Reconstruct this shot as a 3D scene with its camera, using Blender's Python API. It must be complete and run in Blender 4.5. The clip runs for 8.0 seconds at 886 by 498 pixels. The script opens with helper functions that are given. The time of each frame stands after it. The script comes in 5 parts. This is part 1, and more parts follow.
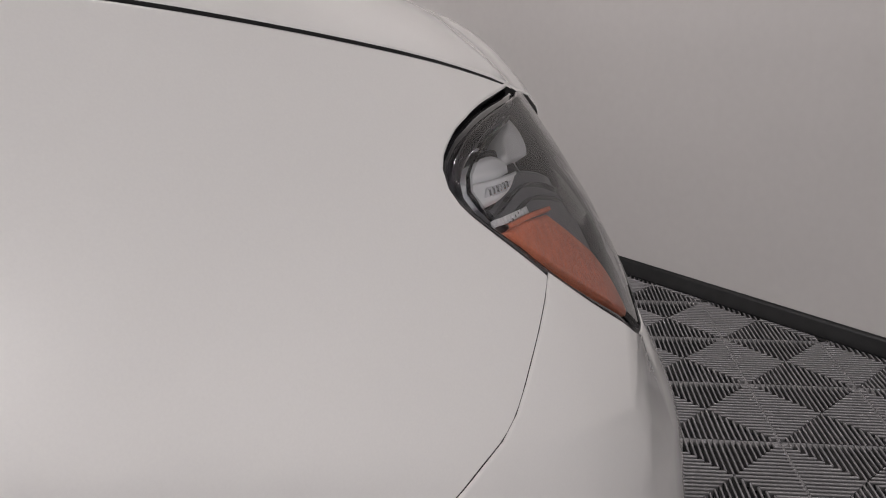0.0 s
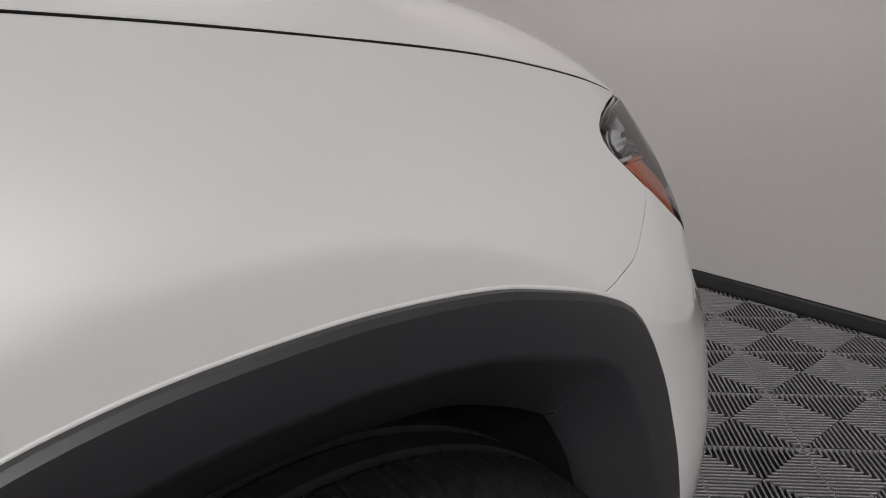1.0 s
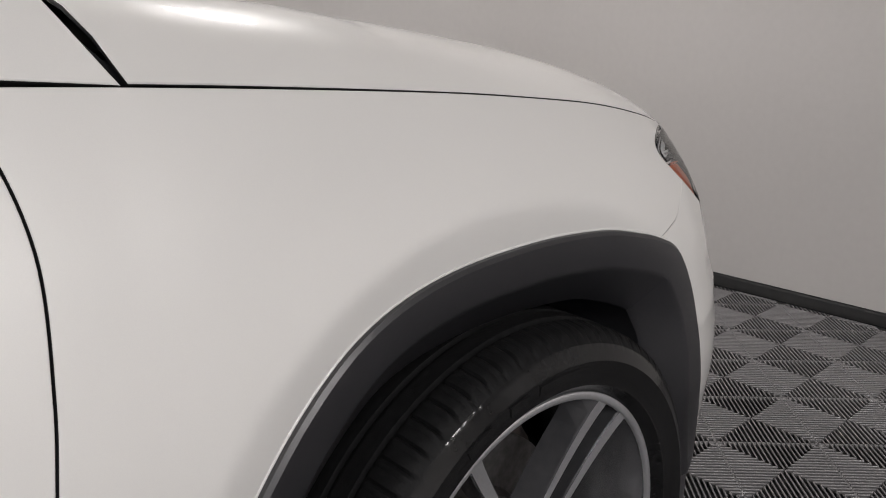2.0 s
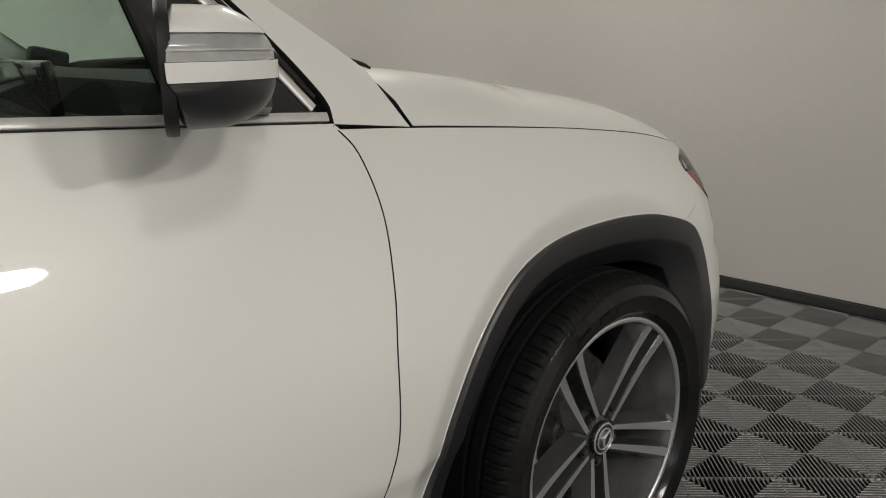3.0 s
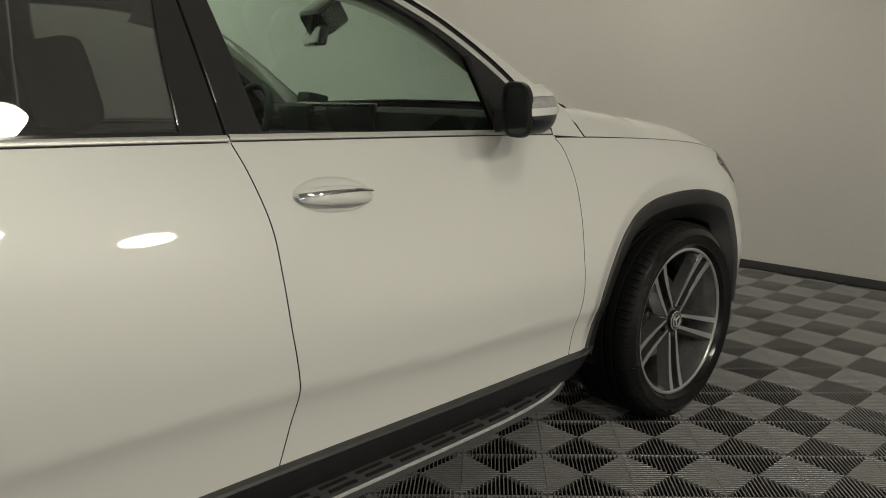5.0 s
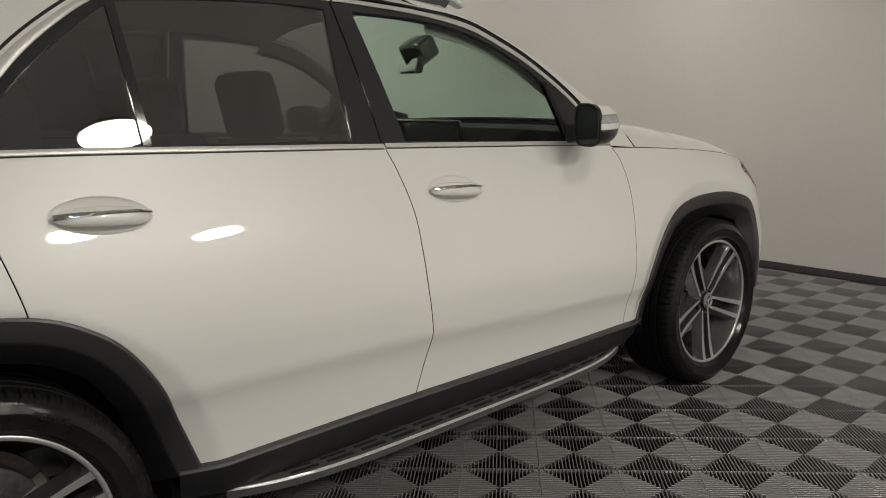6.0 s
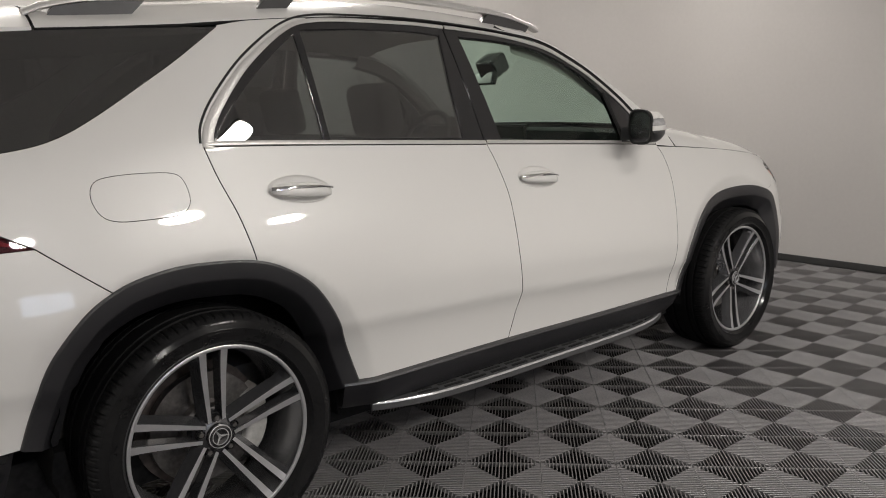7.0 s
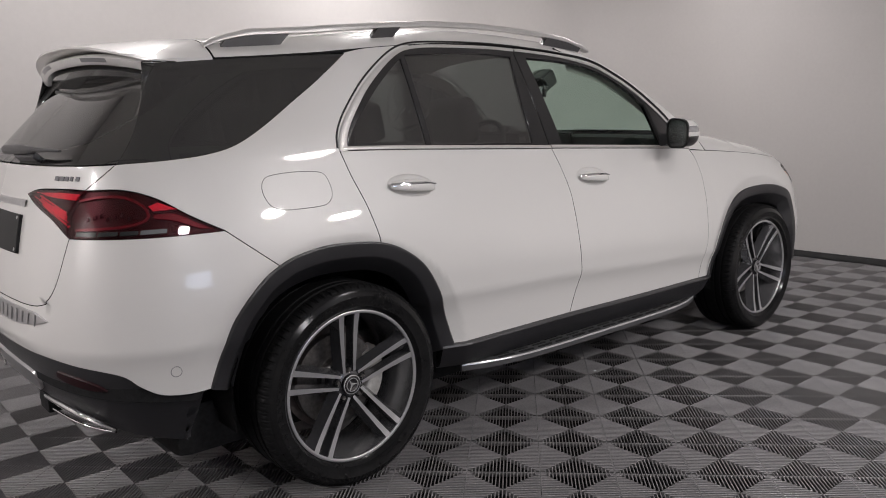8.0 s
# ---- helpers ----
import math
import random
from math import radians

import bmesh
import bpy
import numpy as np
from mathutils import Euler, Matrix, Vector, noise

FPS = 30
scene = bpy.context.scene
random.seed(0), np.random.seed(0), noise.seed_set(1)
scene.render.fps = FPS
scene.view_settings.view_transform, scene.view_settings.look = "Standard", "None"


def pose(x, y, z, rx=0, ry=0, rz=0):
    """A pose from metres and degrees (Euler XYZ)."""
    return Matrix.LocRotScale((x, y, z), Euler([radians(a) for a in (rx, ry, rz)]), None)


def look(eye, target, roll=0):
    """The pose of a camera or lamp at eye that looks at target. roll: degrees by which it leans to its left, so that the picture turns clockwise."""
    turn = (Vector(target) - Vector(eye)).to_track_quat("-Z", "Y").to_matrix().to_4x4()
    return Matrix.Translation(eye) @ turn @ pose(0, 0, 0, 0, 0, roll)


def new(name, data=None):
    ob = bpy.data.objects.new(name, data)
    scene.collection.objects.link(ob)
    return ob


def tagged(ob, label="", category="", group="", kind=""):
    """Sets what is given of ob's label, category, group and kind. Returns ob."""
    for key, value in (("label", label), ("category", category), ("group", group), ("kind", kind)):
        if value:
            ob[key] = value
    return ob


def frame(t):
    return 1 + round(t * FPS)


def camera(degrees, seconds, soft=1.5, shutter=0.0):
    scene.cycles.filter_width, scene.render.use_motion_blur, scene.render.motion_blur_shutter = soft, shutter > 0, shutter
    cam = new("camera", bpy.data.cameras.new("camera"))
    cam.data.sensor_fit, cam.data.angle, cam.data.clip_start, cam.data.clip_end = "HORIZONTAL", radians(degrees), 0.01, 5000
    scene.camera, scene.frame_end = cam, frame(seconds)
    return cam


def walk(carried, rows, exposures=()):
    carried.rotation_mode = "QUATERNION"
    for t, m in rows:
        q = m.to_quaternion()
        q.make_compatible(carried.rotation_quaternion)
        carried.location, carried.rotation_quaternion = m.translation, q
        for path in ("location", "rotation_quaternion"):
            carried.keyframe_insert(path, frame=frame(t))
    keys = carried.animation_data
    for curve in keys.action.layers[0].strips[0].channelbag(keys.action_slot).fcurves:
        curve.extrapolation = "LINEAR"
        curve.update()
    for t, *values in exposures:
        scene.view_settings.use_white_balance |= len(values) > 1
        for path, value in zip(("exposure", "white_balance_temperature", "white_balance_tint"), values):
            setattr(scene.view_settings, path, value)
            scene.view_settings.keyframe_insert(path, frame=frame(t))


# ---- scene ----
cam = camera(58.67, 8.0, soft=1.0)
# seconds, eye, a point looked at, lean
PATH = [
    (0, (0.126, -1.121, 1.050), (1.353, 0.315, 0.392), -0.50),
    (0.5, (-0.037, -1.194, 1.072), (1.201, 0.236, 0.423), -0.29),
    (1, (-0.240, -1.305, 1.091), (1.022, 0.120, 0.475), -0.77),
    (1.5, (-0.477, -1.424, 1.133), (0.800, -0.005, 0.536), -0.65),
    (3, (-1.371, -1.847, 1.248), (-0.043, -0.437, 0.749), -1.04),
    (3.5, (-1.685, -2.003, 1.286), (-0.363, -0.579, 0.811), -1.24),
    (4, (-1.989, -2.153, 1.294), (-0.663, -0.727, 0.839), -1.17),
    (4.5, (-2.313, -2.313, 1.308), (-0.989, -0.881, 0.865), -1.33),
    (6, (-3.256, -2.750, 1.356), (-1.957, -1.280, 0.967), -1.40),
    (6.5, (-3.581, -2.902, 1.346), (-2.289, -1.420, 0.982), -1.63),
    (7, (-3.932, -3.058, 1.354), (-2.653, -1.565, 0.990), -1.35),
    (7.5, (-4.266, -3.177, 1.364), (-2.993, -1.673, 1.018), -1.47),
    (8, (-4.545, -3.289, 1.372), (-3.271, -1.785, 1.030), -1.72),
]
EXPOSURES = [(0.0, 0.38, 6490, 15), (0.7, 0.29, 6420, 12), (1.6, 0.46, 6440, 13), (3.0, 0.2, 6980, 6), (3.5, 0.11, 7130, 3), (4.5, -0.01, 7480, 1), (6.0, 0.2, 7150, 5), (6.5, 0.33, 6900, 10), (7.2, 0.35, 6780, 11), (8.0, 0.29, 6510, 15)]
walk(cam, [(t, look(eye, target, roll)) for t, eye, target, roll in PATH], EXPOSURES)

# ---- light ----
world = bpy.data.worlds.new("world")
world.use_nodes = True
world.node_tree.nodes["Background"].inputs["Color"].default_value = (0.9, 0.95, 1.0, 1)
world.node_tree.nodes["Background"].inputs["Strength"].default_value = 0.02
scene.world = world
# round ceiling lamps, the last six added as unseen fill: x, y and watts
LAMP_Z = 3.12
LAMPS = [(-1.45, -3.05, 12), (0.22, -5.55, 66), (-1.3, -5.0, 64), (-3.6, -5.3, 38), (-7.6, -0.4, 90), (-6.2, 1.2, 20), (-3.1, 1.1, 13), (-1.0, 1.2, 26), (1.2, 0.6, 14)]

# ---- materials ----
def material(name, color, rough=0.5, metal=0.0, coat=0.0, grain=0.0, scale=40.0, bump=0.0, bump_scale=200.0, spec=0.5, coat_rough=0.03, stain=0.0, stain_scale=2.0):
    """A painted, plastic or metal surface with grain and stains in its colour, uneven gloss and fine relief."""
    m = bpy.data.materials.new(name)
    m.use_nodes = True
    nt = m.node_tree
    b = nt.nodes["Principled BSDF"]
    b.inputs["Base Color"].default_value = (*color, 1)
    b.inputs["Roughness"].default_value = rough
    b.inputs["Metallic"].default_value = metal
    b.inputs["Specular IOR Level"].default_value = spec
    b.inputs["Coat Weight"].default_value = coat
    b.inputs["Coat Roughness"].default_value = coat_rough
    co = nt.nodes.new("ShaderNodeTexCoord")
    last = None
    for amount, size in ((grain, scale), (stain, stain_scale)):
        if not amount:
            continue
        n = nt.nodes.new("ShaderNodeTexNoise")
        n.inputs["Scale"].default_value, n.inputs["Detail"].default_value = size, 6
        nt.links.new(co.outputs["Object"], n.inputs["Vector"])
        mp = nt.nodes.new("ShaderNodeMapRange")
        mp.inputs["From Min"].default_value, mp.inputs["From Max"].default_value = 0.3, 0.7
        mp.inputs["To Min"].default_value, mp.inputs["To Max"].default_value = 1 - amount, 1 + amount
        nt.links.new(n.outputs["Fac"], mp.inputs["Value"])
        mul = nt.nodes.new("ShaderNodeVectorMath")
        mul.operation = "SCALE"
        if last is None:
            mul.inputs[0].default_value = color
        else:
            nt.links.new(last, mul.inputs[0])
        nt.links.new(mp.outputs["Result"], mul.inputs["Scale"])
        last = mul.outputs["Vector"]
    if last is not None:
        nt.links.new(last, b.inputs["Base Color"])
    if bump:
        n = nt.nodes.new("ShaderNodeTexNoise")
        n.inputs["Scale"].default_value, n.inputs["Detail"].default_value = bump_scale, 3
        nt.links.new(co.outputs["Object"], n.inputs["Vector"])
        bp = nt.nodes.new("ShaderNodeBump")
        bp.inputs["Strength"].default_value, bp.inputs["Distance"].default_value = bump, 0.002
        nt.links.new(n.outputs["Fac"], bp.inputs["Height"])
        nt.links.new(bp.outputs["Normal"], b.inputs["Normal"])
    return m


def glass(name, tint, gloss=1.0, rough=0.0, ior=1.5):
    """A thin pane: tinted see-through, with a mirror sheen that grows towards grazing."""
    m = bpy.data.materials.new(name)
    m.use_nodes = True
    nt = m.node_tree
    nt.nodes.clear()
    out = nt.nodes.new("ShaderNodeOutputMaterial")
    mix = nt.nodes.new("ShaderNodeMixShader")
    tr, gl, fr = nt.nodes.new("ShaderNodeBsdfTransparent"), nt.nodes.new("ShaderNodeBsdfGlossy"), nt.nodes.new("ShaderNodeFresnel")
    tr.inputs["Color"].default_value = (*tint, 1)
    gl.inputs["Color"].default_value = (gloss, gloss, gloss, 1)
    gl.inputs["Roughness"].default_value = rough
    fr.inputs["IOR"].default_value = ior
    nt.links.new(fr.outputs[0], mix.inputs[0])
    nt.links.new(tr.outputs[0], mix.inputs[1])
    nt.links.new(gl.outputs[0], mix.inputs[2])
    nt.links.new(mix.outputs[0], out.inputs["Surface"])
    return m


def lamp_glow(name, strength):
    m = bpy.data.materials.new(name)
    m.use_nodes = True
    nt = m.node_tree
    b = nt.nodes["Principled BSDF"]
    b.inputs["Base Color"].default_value = (0.8, 0.8, 0.8, 1)
    b.inputs["Emission Color"].default_value = (1.0, 0.97, 0.92, 1)
    b.inputs["Emission Strength"].default_value = strength
    return m


PAINT = material("pearl_white_paint", (0.75, 0.738, 0.718), 0.36, metal=0.05, coat=1.0, grain=0.012, scale=900, coat_rough=0.02, stain=0.012, stain_scale=1.4)
TRIM = material("grained_black_plastic", (0.02, 0.0197, 0.0225), 0.36, spec=0.95, grain=0.15, scale=300, bump=0.12, bump_scale=1500, stain=0.15, stain_scale=5)
DARK = material("matt_black_liner", (0.017, 0.017, 0.0178), 0.75, spec=0.15, grain=0.3, scale=60, bump=0.3, bump_scale=150)
GLOSS = material("gloss_black", (0.018, 0.018, 0.0195), 0.1, coat=1.0, grain=0.1, scale=50)
RUBBER = material("tyre_rubber", (0.011, 0.011, 0.0115), 0.14, spec=0.3, grain=0.2, scale=80, bump=0.06, bump_scale=500, stain=0.3, stain_scale=9)
TREAD = material("matt_tread_rubber", (0.0095, 0.0095, 0.01), 0.55, spec=0.1, grain=0.2, scale=80, bump=0.3, bump_scale=400)
SEAL_OR_GAP = material("black_rubber_and_seam_shade", (0.017, 0.017, 0.0173), 0.5, spec=0.25, grain=0.1, scale=90)
CHROME = material("chrome", (0.72, 0.72, 0.73), 0.07, metal=1.0, grain=0.03, scale=30)
SATIN = material("satin_aluminium", (0.62, 0.62, 0.63), 0.28, metal=1.0, grain=0.06, scale=120)
MACHINED = material("machined_rim_face", (0.62, 0.62, 0.635), 0.28, metal=0.75, grain=0.05, scale=250, bump=0.05, bump_scale=900)
POCKET = material("dark_grey_rim_paint", (0.1, 0.1, 0.106), 0.26, metal=0.6, coat=0.5, grain=0.1, scale=60)
STEEL = material("brake_steel", (0.2, 0.19, 0.185), 0.38, metal=0.9, grain=0.25, scale=70)
RUST = material("brown_brake_part", (0.075, 0.06, 0.055), 0.7, grain=0.3, scale=50)
GLASS_F = glass("green_tinted_glass", (0.745, 0.86, 0.8), 0.9)
GLASS_R = glass("dark_privacy_glass", (0.17, 0.17, 0.175), 0.95, ior=2.9)
GLASS_Q = glass("black_privacy_glass", (0.06, 0.059, 0.068), 0.95, ior=2.6)
GLASS_W = glass("tinted_rear_glass", (0.3, 0.302, 0.306), 0.95, ior=2.5)
GLASS_D = glass("clear_window_glass", (0.95, 0.96, 0.96), 0.9)
LENS = glass("clear_lens", (0.96, 0.965, 0.97), 0.95, rough=0.02, ior=1.6)
RED_LENS = glass("red_lens", (0.92, 0.3, 0.36), 0.9)
RED_DEEP = material("deep_red_lamp", (0.16, 0.006, 0.018), 0.35, coat=0.3, grain=0.25, scale=70, bump=0.3, bump_scale=180)
DARK_RED = material("dark_red_lamp", (0.022, 0.004, 0.006), 0.4, spec=0.3, grain=0.3, scale=40)
RED = material("bright_red_lamp", (0.8, 0.05, 0.11), 0.3, coat=0.4, grain=0.2, scale=90, bump=0.3, bump_scale=220)
AMBER = material("amber_reflector", (0.72, 0.24, 0.14), 0.35, grain=0.12, scale=160, bump=0.5, bump_scale=420)
LAMPGREY = material("grey_lamp_inside", (0.6, 0.6, 0.62), 0.35, metal=0.2, grain=0.1, scale=40)
LAMPWHITE = material("silver_lamp_reflector", (0.82, 0.82, 0.83), 0.3, metal=0.1, grain=0.05, scale=60)
CLOTH = material("dark_leather", (0.1, 0.097, 0.095), 0.6, grain=0.2, scale=90, bump=0.2, bump_scale=400)
LINER = material("grey_headliner", (0.34, 0.325, 0.30), 0.9, grain=0.06, scale=200, bump=0.2, bump_scale=700)
DASH = material("dark_grey_dashboard", (0.02, 0.0205, 0.021), 0.75, spec=0.2, grain=0.2, scale=150, bump=0.2, bump_scale=600)
SCREEN = material("dark_screen_glass", (0.06, 0.063, 0.064), 0.12, coat=0.8, grain=0.05, scale=20)
WALL = material("pale_grey_wall_paint", (0.54, 0.52, 0.506), 0.75, grain=0.015, scale=35, stain=0.035, stain_scale=0.7, bump=0.06, bump_scale=260)
CEIL = material("grey_ceiling_board", (0.72, 0.71, 0.695), 0.85, grain=0.03, scale=20, stain=0.03, stain_scale=0.6)
BASE = material("black_rubber_skirting", (0.011, 0.011, 0.0115), 0.45, spec=0.25, grain=0.2, scale=30, bump=0.1, bump_scale=90)
TILE = material("grey_ribbed_plastic", (0.215, 0.208, 0.211), 0.26, spec=0.45, grain=0.1, scale=120, stain=0.14, stain_scale=3.5)
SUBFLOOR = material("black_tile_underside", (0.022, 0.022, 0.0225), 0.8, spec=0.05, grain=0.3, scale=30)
GLOW = lamp_glow("lamp_diffuser", 10.0)

STRIP = material("satin_metal_strip", (0.6, 0.585, 0.57), 0.34, metal=0.35, grain=0.05, scale=120)
TURNLAMP = material("clear_grey_lamp", (0.42, 0.42, 0.43), 0.22, metal=0.3, coat=0.6, grain=0.1, scale=60)
MIRROR = material("dark_mirror_glass", (0.04, 0.041, 0.044), 0.16, metal=0.5, grain=0.02, scale=20)
CALIPER = material("pale_brake_alloy", (0.55, 0.54, 0.52), 0.4, metal=0.3, grain=0.15, scale=60, bump=0.2, bump_scale=120)
BARREL = material("grey_rim_barrel", (0.34, 0.34, 0.35), 0.25, metal=0.8, grain=0.1, scale=60)
BOARD = material("grey_board_plastic", (0.075, 0.075, 0.078), 0.45, spec=0.4, grain=0.15, scale=200, bump=0.1, bump_scale=900)
EDGE = material("polished_edge_metal", (0.72, 0.72, 0.73), 0.22, metal=0.6, grain=0.04, scale=60)
BEZEL = material("smoked_grey_bezel", (0.16, 0.16, 0.168), 0.35, grain=0.08, scale=40)
# plan outline of the body at its widest, from the middle of the tail to the middle of the nose
PLAN = [(-3.985, 0.0), (-3.975, 0.3), (-3.94, 0.56), (-3.86, 0.745), (-3.7, 0.868), (-3.4, 0.928), (-2.9, 0.945), (-2.0, 0.945),
        (-1.0, 0.947), (-0.3, 0.948), (0.1, 0.945), (0.35, 0.925), (0.56, 0.862), (0.72, 0.725), (0.82, 0.45), (0.86, 0.0)]


def catmull(points, count):
    """A smooth line through the points, count steps a span."""
    p = [np.array(q, float) for q in points]
    p = [2 * p[0] - p[1]] + p + [2 * p[-1] - p[-2]]
    out = []
    for i in range(1, len(p) - 2):
        a, b, c, d = p[i - 1:i + 3]
        for k in range(count):
            t = k / count
            out.append(0.5 * (2 * b + (c - a) * t + (2 * a - 5 * b + 4 * c - d) * t * t + (3 * b - a - 3 * c + d) * t ** 3))
    out.append(p[-2])
    return np.array(out)


def lined(points):
    """Lengths along a line."""
    return np.concatenate([[0], np.cumsum(np.linalg.norm(np.diff(points, axis=0), axis=1))])


_line = catmull([(2 * PLAN[0][0] - PLAN[0][0], -0.3)] + PLAN + [(0.81, -0.45)], 40)[40:-40]
_len = lined(_line)
U0 = np.interp(0.0, _line[:, 0], _len)
_U = np.arange(_len[0], _len[-1], 0.01)
_X, _Y = np.interp(_U, _len, _line[:, 0]), np.interp(_U, _len, _line[:, 1])
for _ in range(30):
    _X[1:-1] = (_X[:-2] + 2 * _X[1:-1] + _X[2:]) / 4
    _Y[1:-1] = (_Y[:-2] + 2 * _Y[1:-1] + _Y[2:]) / 4
_U = _U - U0
_NX, _NY = np.gradient(_Y), -np.gradient(_X)
_NN = np.hypot(_NX, _NY)
_NX, _NY = -_NX / _NN, -_NY / _NN
U_TAIL, U_NOSE = float(_U[0]), float(_U[-1])


def belt(x):
    """Height of the belt line, the hood's seam and the tail's shoulder."""
    return np.interp(x, BELT_X, BELT_Z)


_bl = catmull([(-4.3, 1.225), (-3.6, 1.24), (-2.9, 1.235), (-2.2, 1.205), (-1.4, 1.165), (-0.8, 1.134), (-0.45, 1.1125), (-0.1, 1.084), (0.1, 1.062), (0.23, 1.0445), (0.36, 1.0205), (0.46, 0.997), (0.54, 0.975), (0.66, 0.934), (0.9, 0.86)], 20)
BELT_X, BELT_Z = _bl[:, 0], _bl[:, 1]
HUB_F, HUB_R, HUB_Z = 0.0, -2.995, 0.38


def inset(x, z):
    """How far the skin lies inside the outline at height z."""
    d = belt(x) - z
    front = np.clip((x + 0.5) / 0.9, 0, 1)
    deep, top = 0.45 - 0.2 * front, 0.122 + 0.0115 * np.clip((x + 2.2) / 0.8, 0, 1) - 0.0335 * front
    low = np.clip((deep - d) / deep, 0, 1)
    e = np.clip(d, 0, 0.5)
    side = 0.122 - 0.341 * (e - e ** 3.5 / 0.6187)
    a = np.where(d > 0, top * (side / 0.122 * (1 - front) + low ** 2.2 * front), top + 0.36 * np.maximum(-d, 0) + 0.16 * np.maximum(-d, 0) ** 2)
    # the tail's upper body draws in
    k, w = np.clip((z - 1.2) / 0.3, 0, 1), np.clip((-2.78 - x) / 0.3, 0, 1)
    a = a + 0.03 * k * k * (3 - 2 * k) * w * w * (3 - 2 * w) * (1 + 0.6 * np.maximum(z - 1.5, 0)) * np.clip((x + 3.93) / 0.25, 0, 1)
    # the door turns in under a crease low down
    b = 0.027 * (1 - np.exp(-0.006 * np.logaddexp(0, (np.interp(x, [-2.4, -1.72, -1.24, -0.6], [0.634, 0.609, 0.578, 0.552]) - z) / 0.006) / 0.055))
    for hub in (HUB_F, HUB_R):
        # a flat band round the wheel arch that leans in
        r = np.hypot(x - hub + 0.02, (z - HUB_Z) * 1.05)
        b = b + np.minimum(0.36 * 0.004 * np.logaddexp(0, (0.588 - r) / 0.004), 0.044)
    # the corner of the nose stays full low down
    w = np.clip((x - 0.15) / 0.3, 0, 1)
    w = w * w * (3 - 2 * w)
    b = b * (1 - w) - w * 0.02 * np.exp(-((z - 0.57) / 0.13) ** 2) + 0.022 * np.clip((x - 0.48) / 0.12, 0, 1) * np.clip((z - 0.7) / 0.1, 0, 1)
    # ledge across the rear bumper
    k, w = np.clip((0.812 - z) / 0.014, 0, 1), np.clip((-3.38 - x) / 0.2, 0, 1)
    b = b + 0.016 * k * k * (3 - 2 * k) * np.clip((z - 0.55) / 0.25, 0, 1) * w
    return a + b


def skin(u, z):
    """A place on the skin of the near side, u along the outline, at height z."""
    u, z = np.asarray(u, float), np.asarray(z, float)
    x, y = np.interp(u, _U, _X), np.interp(u, _U, _Y)
    nx, ny = np.interp(u, _U, _NX), np.interp(u, _U, _NY)
    i = inset(x, z)
    # the rear window leans forward
    k = np.clip((-3.62 - x) / 0.3, 0, 1)
    lean = 0.58 * k * k * (3 - 2 * k) * np.maximum(z - belt(x), 0)
    return np.stack([x - nx * i + lean, -(y - ny * i), z + 0 * x], -1)


def skin_normal(u, z):
    e = 0.004
    a, b = skin(u + e, z) - skin(u - e, z), skin(u, z + e) - skin(u, z - e)
    n = np.cross(a, b)
    return n / (np.linalg.norm(n, axis=-1, keepdims=True) + 1e-12)


# ---- mesh helpers ----
from mathutils import geometry


def mesh_part(name, verts, faces, mat, parent=None, label="", normals=None, smooth=True, slots=None):
    """One mesh object, under parent if there is one. mat: a material, or several with slots a face."""
    me = bpy.data.meshes.new(name)
    me.from_pydata([tuple(map(float, p)) for p in verts], [], [tuple(int(i) for i in f) for f in faces])
    for m in (mat if isinstance(mat, (list, tuple)) else [mat]):
        me.materials.append(m)
    me.polygons.foreach_set("use_smooth", [smooth] * len(me.polygons))
    if slots is not None:
        me.polygons.foreach_set("material_index", list(map(int, slots)))
    me.validate()
    if normals is not None:
        me.normals_split_custom_set_from_vertices([tuple(map(float, n)) for n in normals])
    me.update()
    ob = new(name, me)
    if parent is not None:
        ob.parent = parent
    return tagged(ob, label)


def part(name, bm, mat, parent=None, label="", smooth=35.0):
    """Links a bmesh as one mesh object; edges sharper than smooth degrees stay crisp."""
    me = bpy.data.meshes.new(name)
    bmesh.ops.recalc_face_normals(bm, faces=bm.faces)
    for f in bm.faces:
        f.smooth = smooth > 0
    for e in bm.edges:
        if len(e.link_faces) == 2 and e.calc_face_angle(0) > radians(smooth):
            e.smooth = False
    bm.to_mesh(me)
    bm.free()
    me.materials.append(mat)
    ob = new(name, me)
    if parent is not None:
        ob.parent = parent
    return tagged(ob, label)


def box(bm, x0, x1, y0, y1, z0, z1, bevel=0.0, m=None, segments=2):
    """A box with rounded edges, added to bm."""
    r = bmesh.ops.create_cube(bm, size=1)
    vs = r["verts"]
    for v in vs:
        v.co = Vector(((x0 + x1) / 2 + v.co.x * (x1 - x0), (y0 + y1) / 2 + v.co.y * (y1 - y0), (z0 + z1) / 2 + v.co.z * (z1 - z0)))
    if bevel:
        es = list({e for v in vs for e in v.link_edges})
        r2 = bmesh.ops.bevel(bm, geom=es, offset=bevel, segments=segments, profile=0.6, affect="EDGES")
        vs = list({v for f in r2["faces"] for v in f.verts} | {v for v in vs if v.is_valid})
        vs = [v for v in vs if v.is_valid]
    if m is not None:
        bmesh.ops.transform(bm, matrix=m, verts=vs)
    return vs


def loft(sections, closed=True, caps=True):
    """Verts and faces of a skin over rings of points of one length."""
    n = len(sections[0])
    verts = [p for s in sections for p in s]
    faces = []
    for i in range(len(sections) - 1):
        for k in range(n if closed else n - 1):
            a, b = i * n + k, i * n + (k + 1) % n
            faces.append((a, b, b + n, a + n))
    if caps:
        faces.append(tuple(range(n))[::-1])
        faces.append(tuple(range((len(sections) - 1) * n, len(sections) * n)))
    return verts, faces


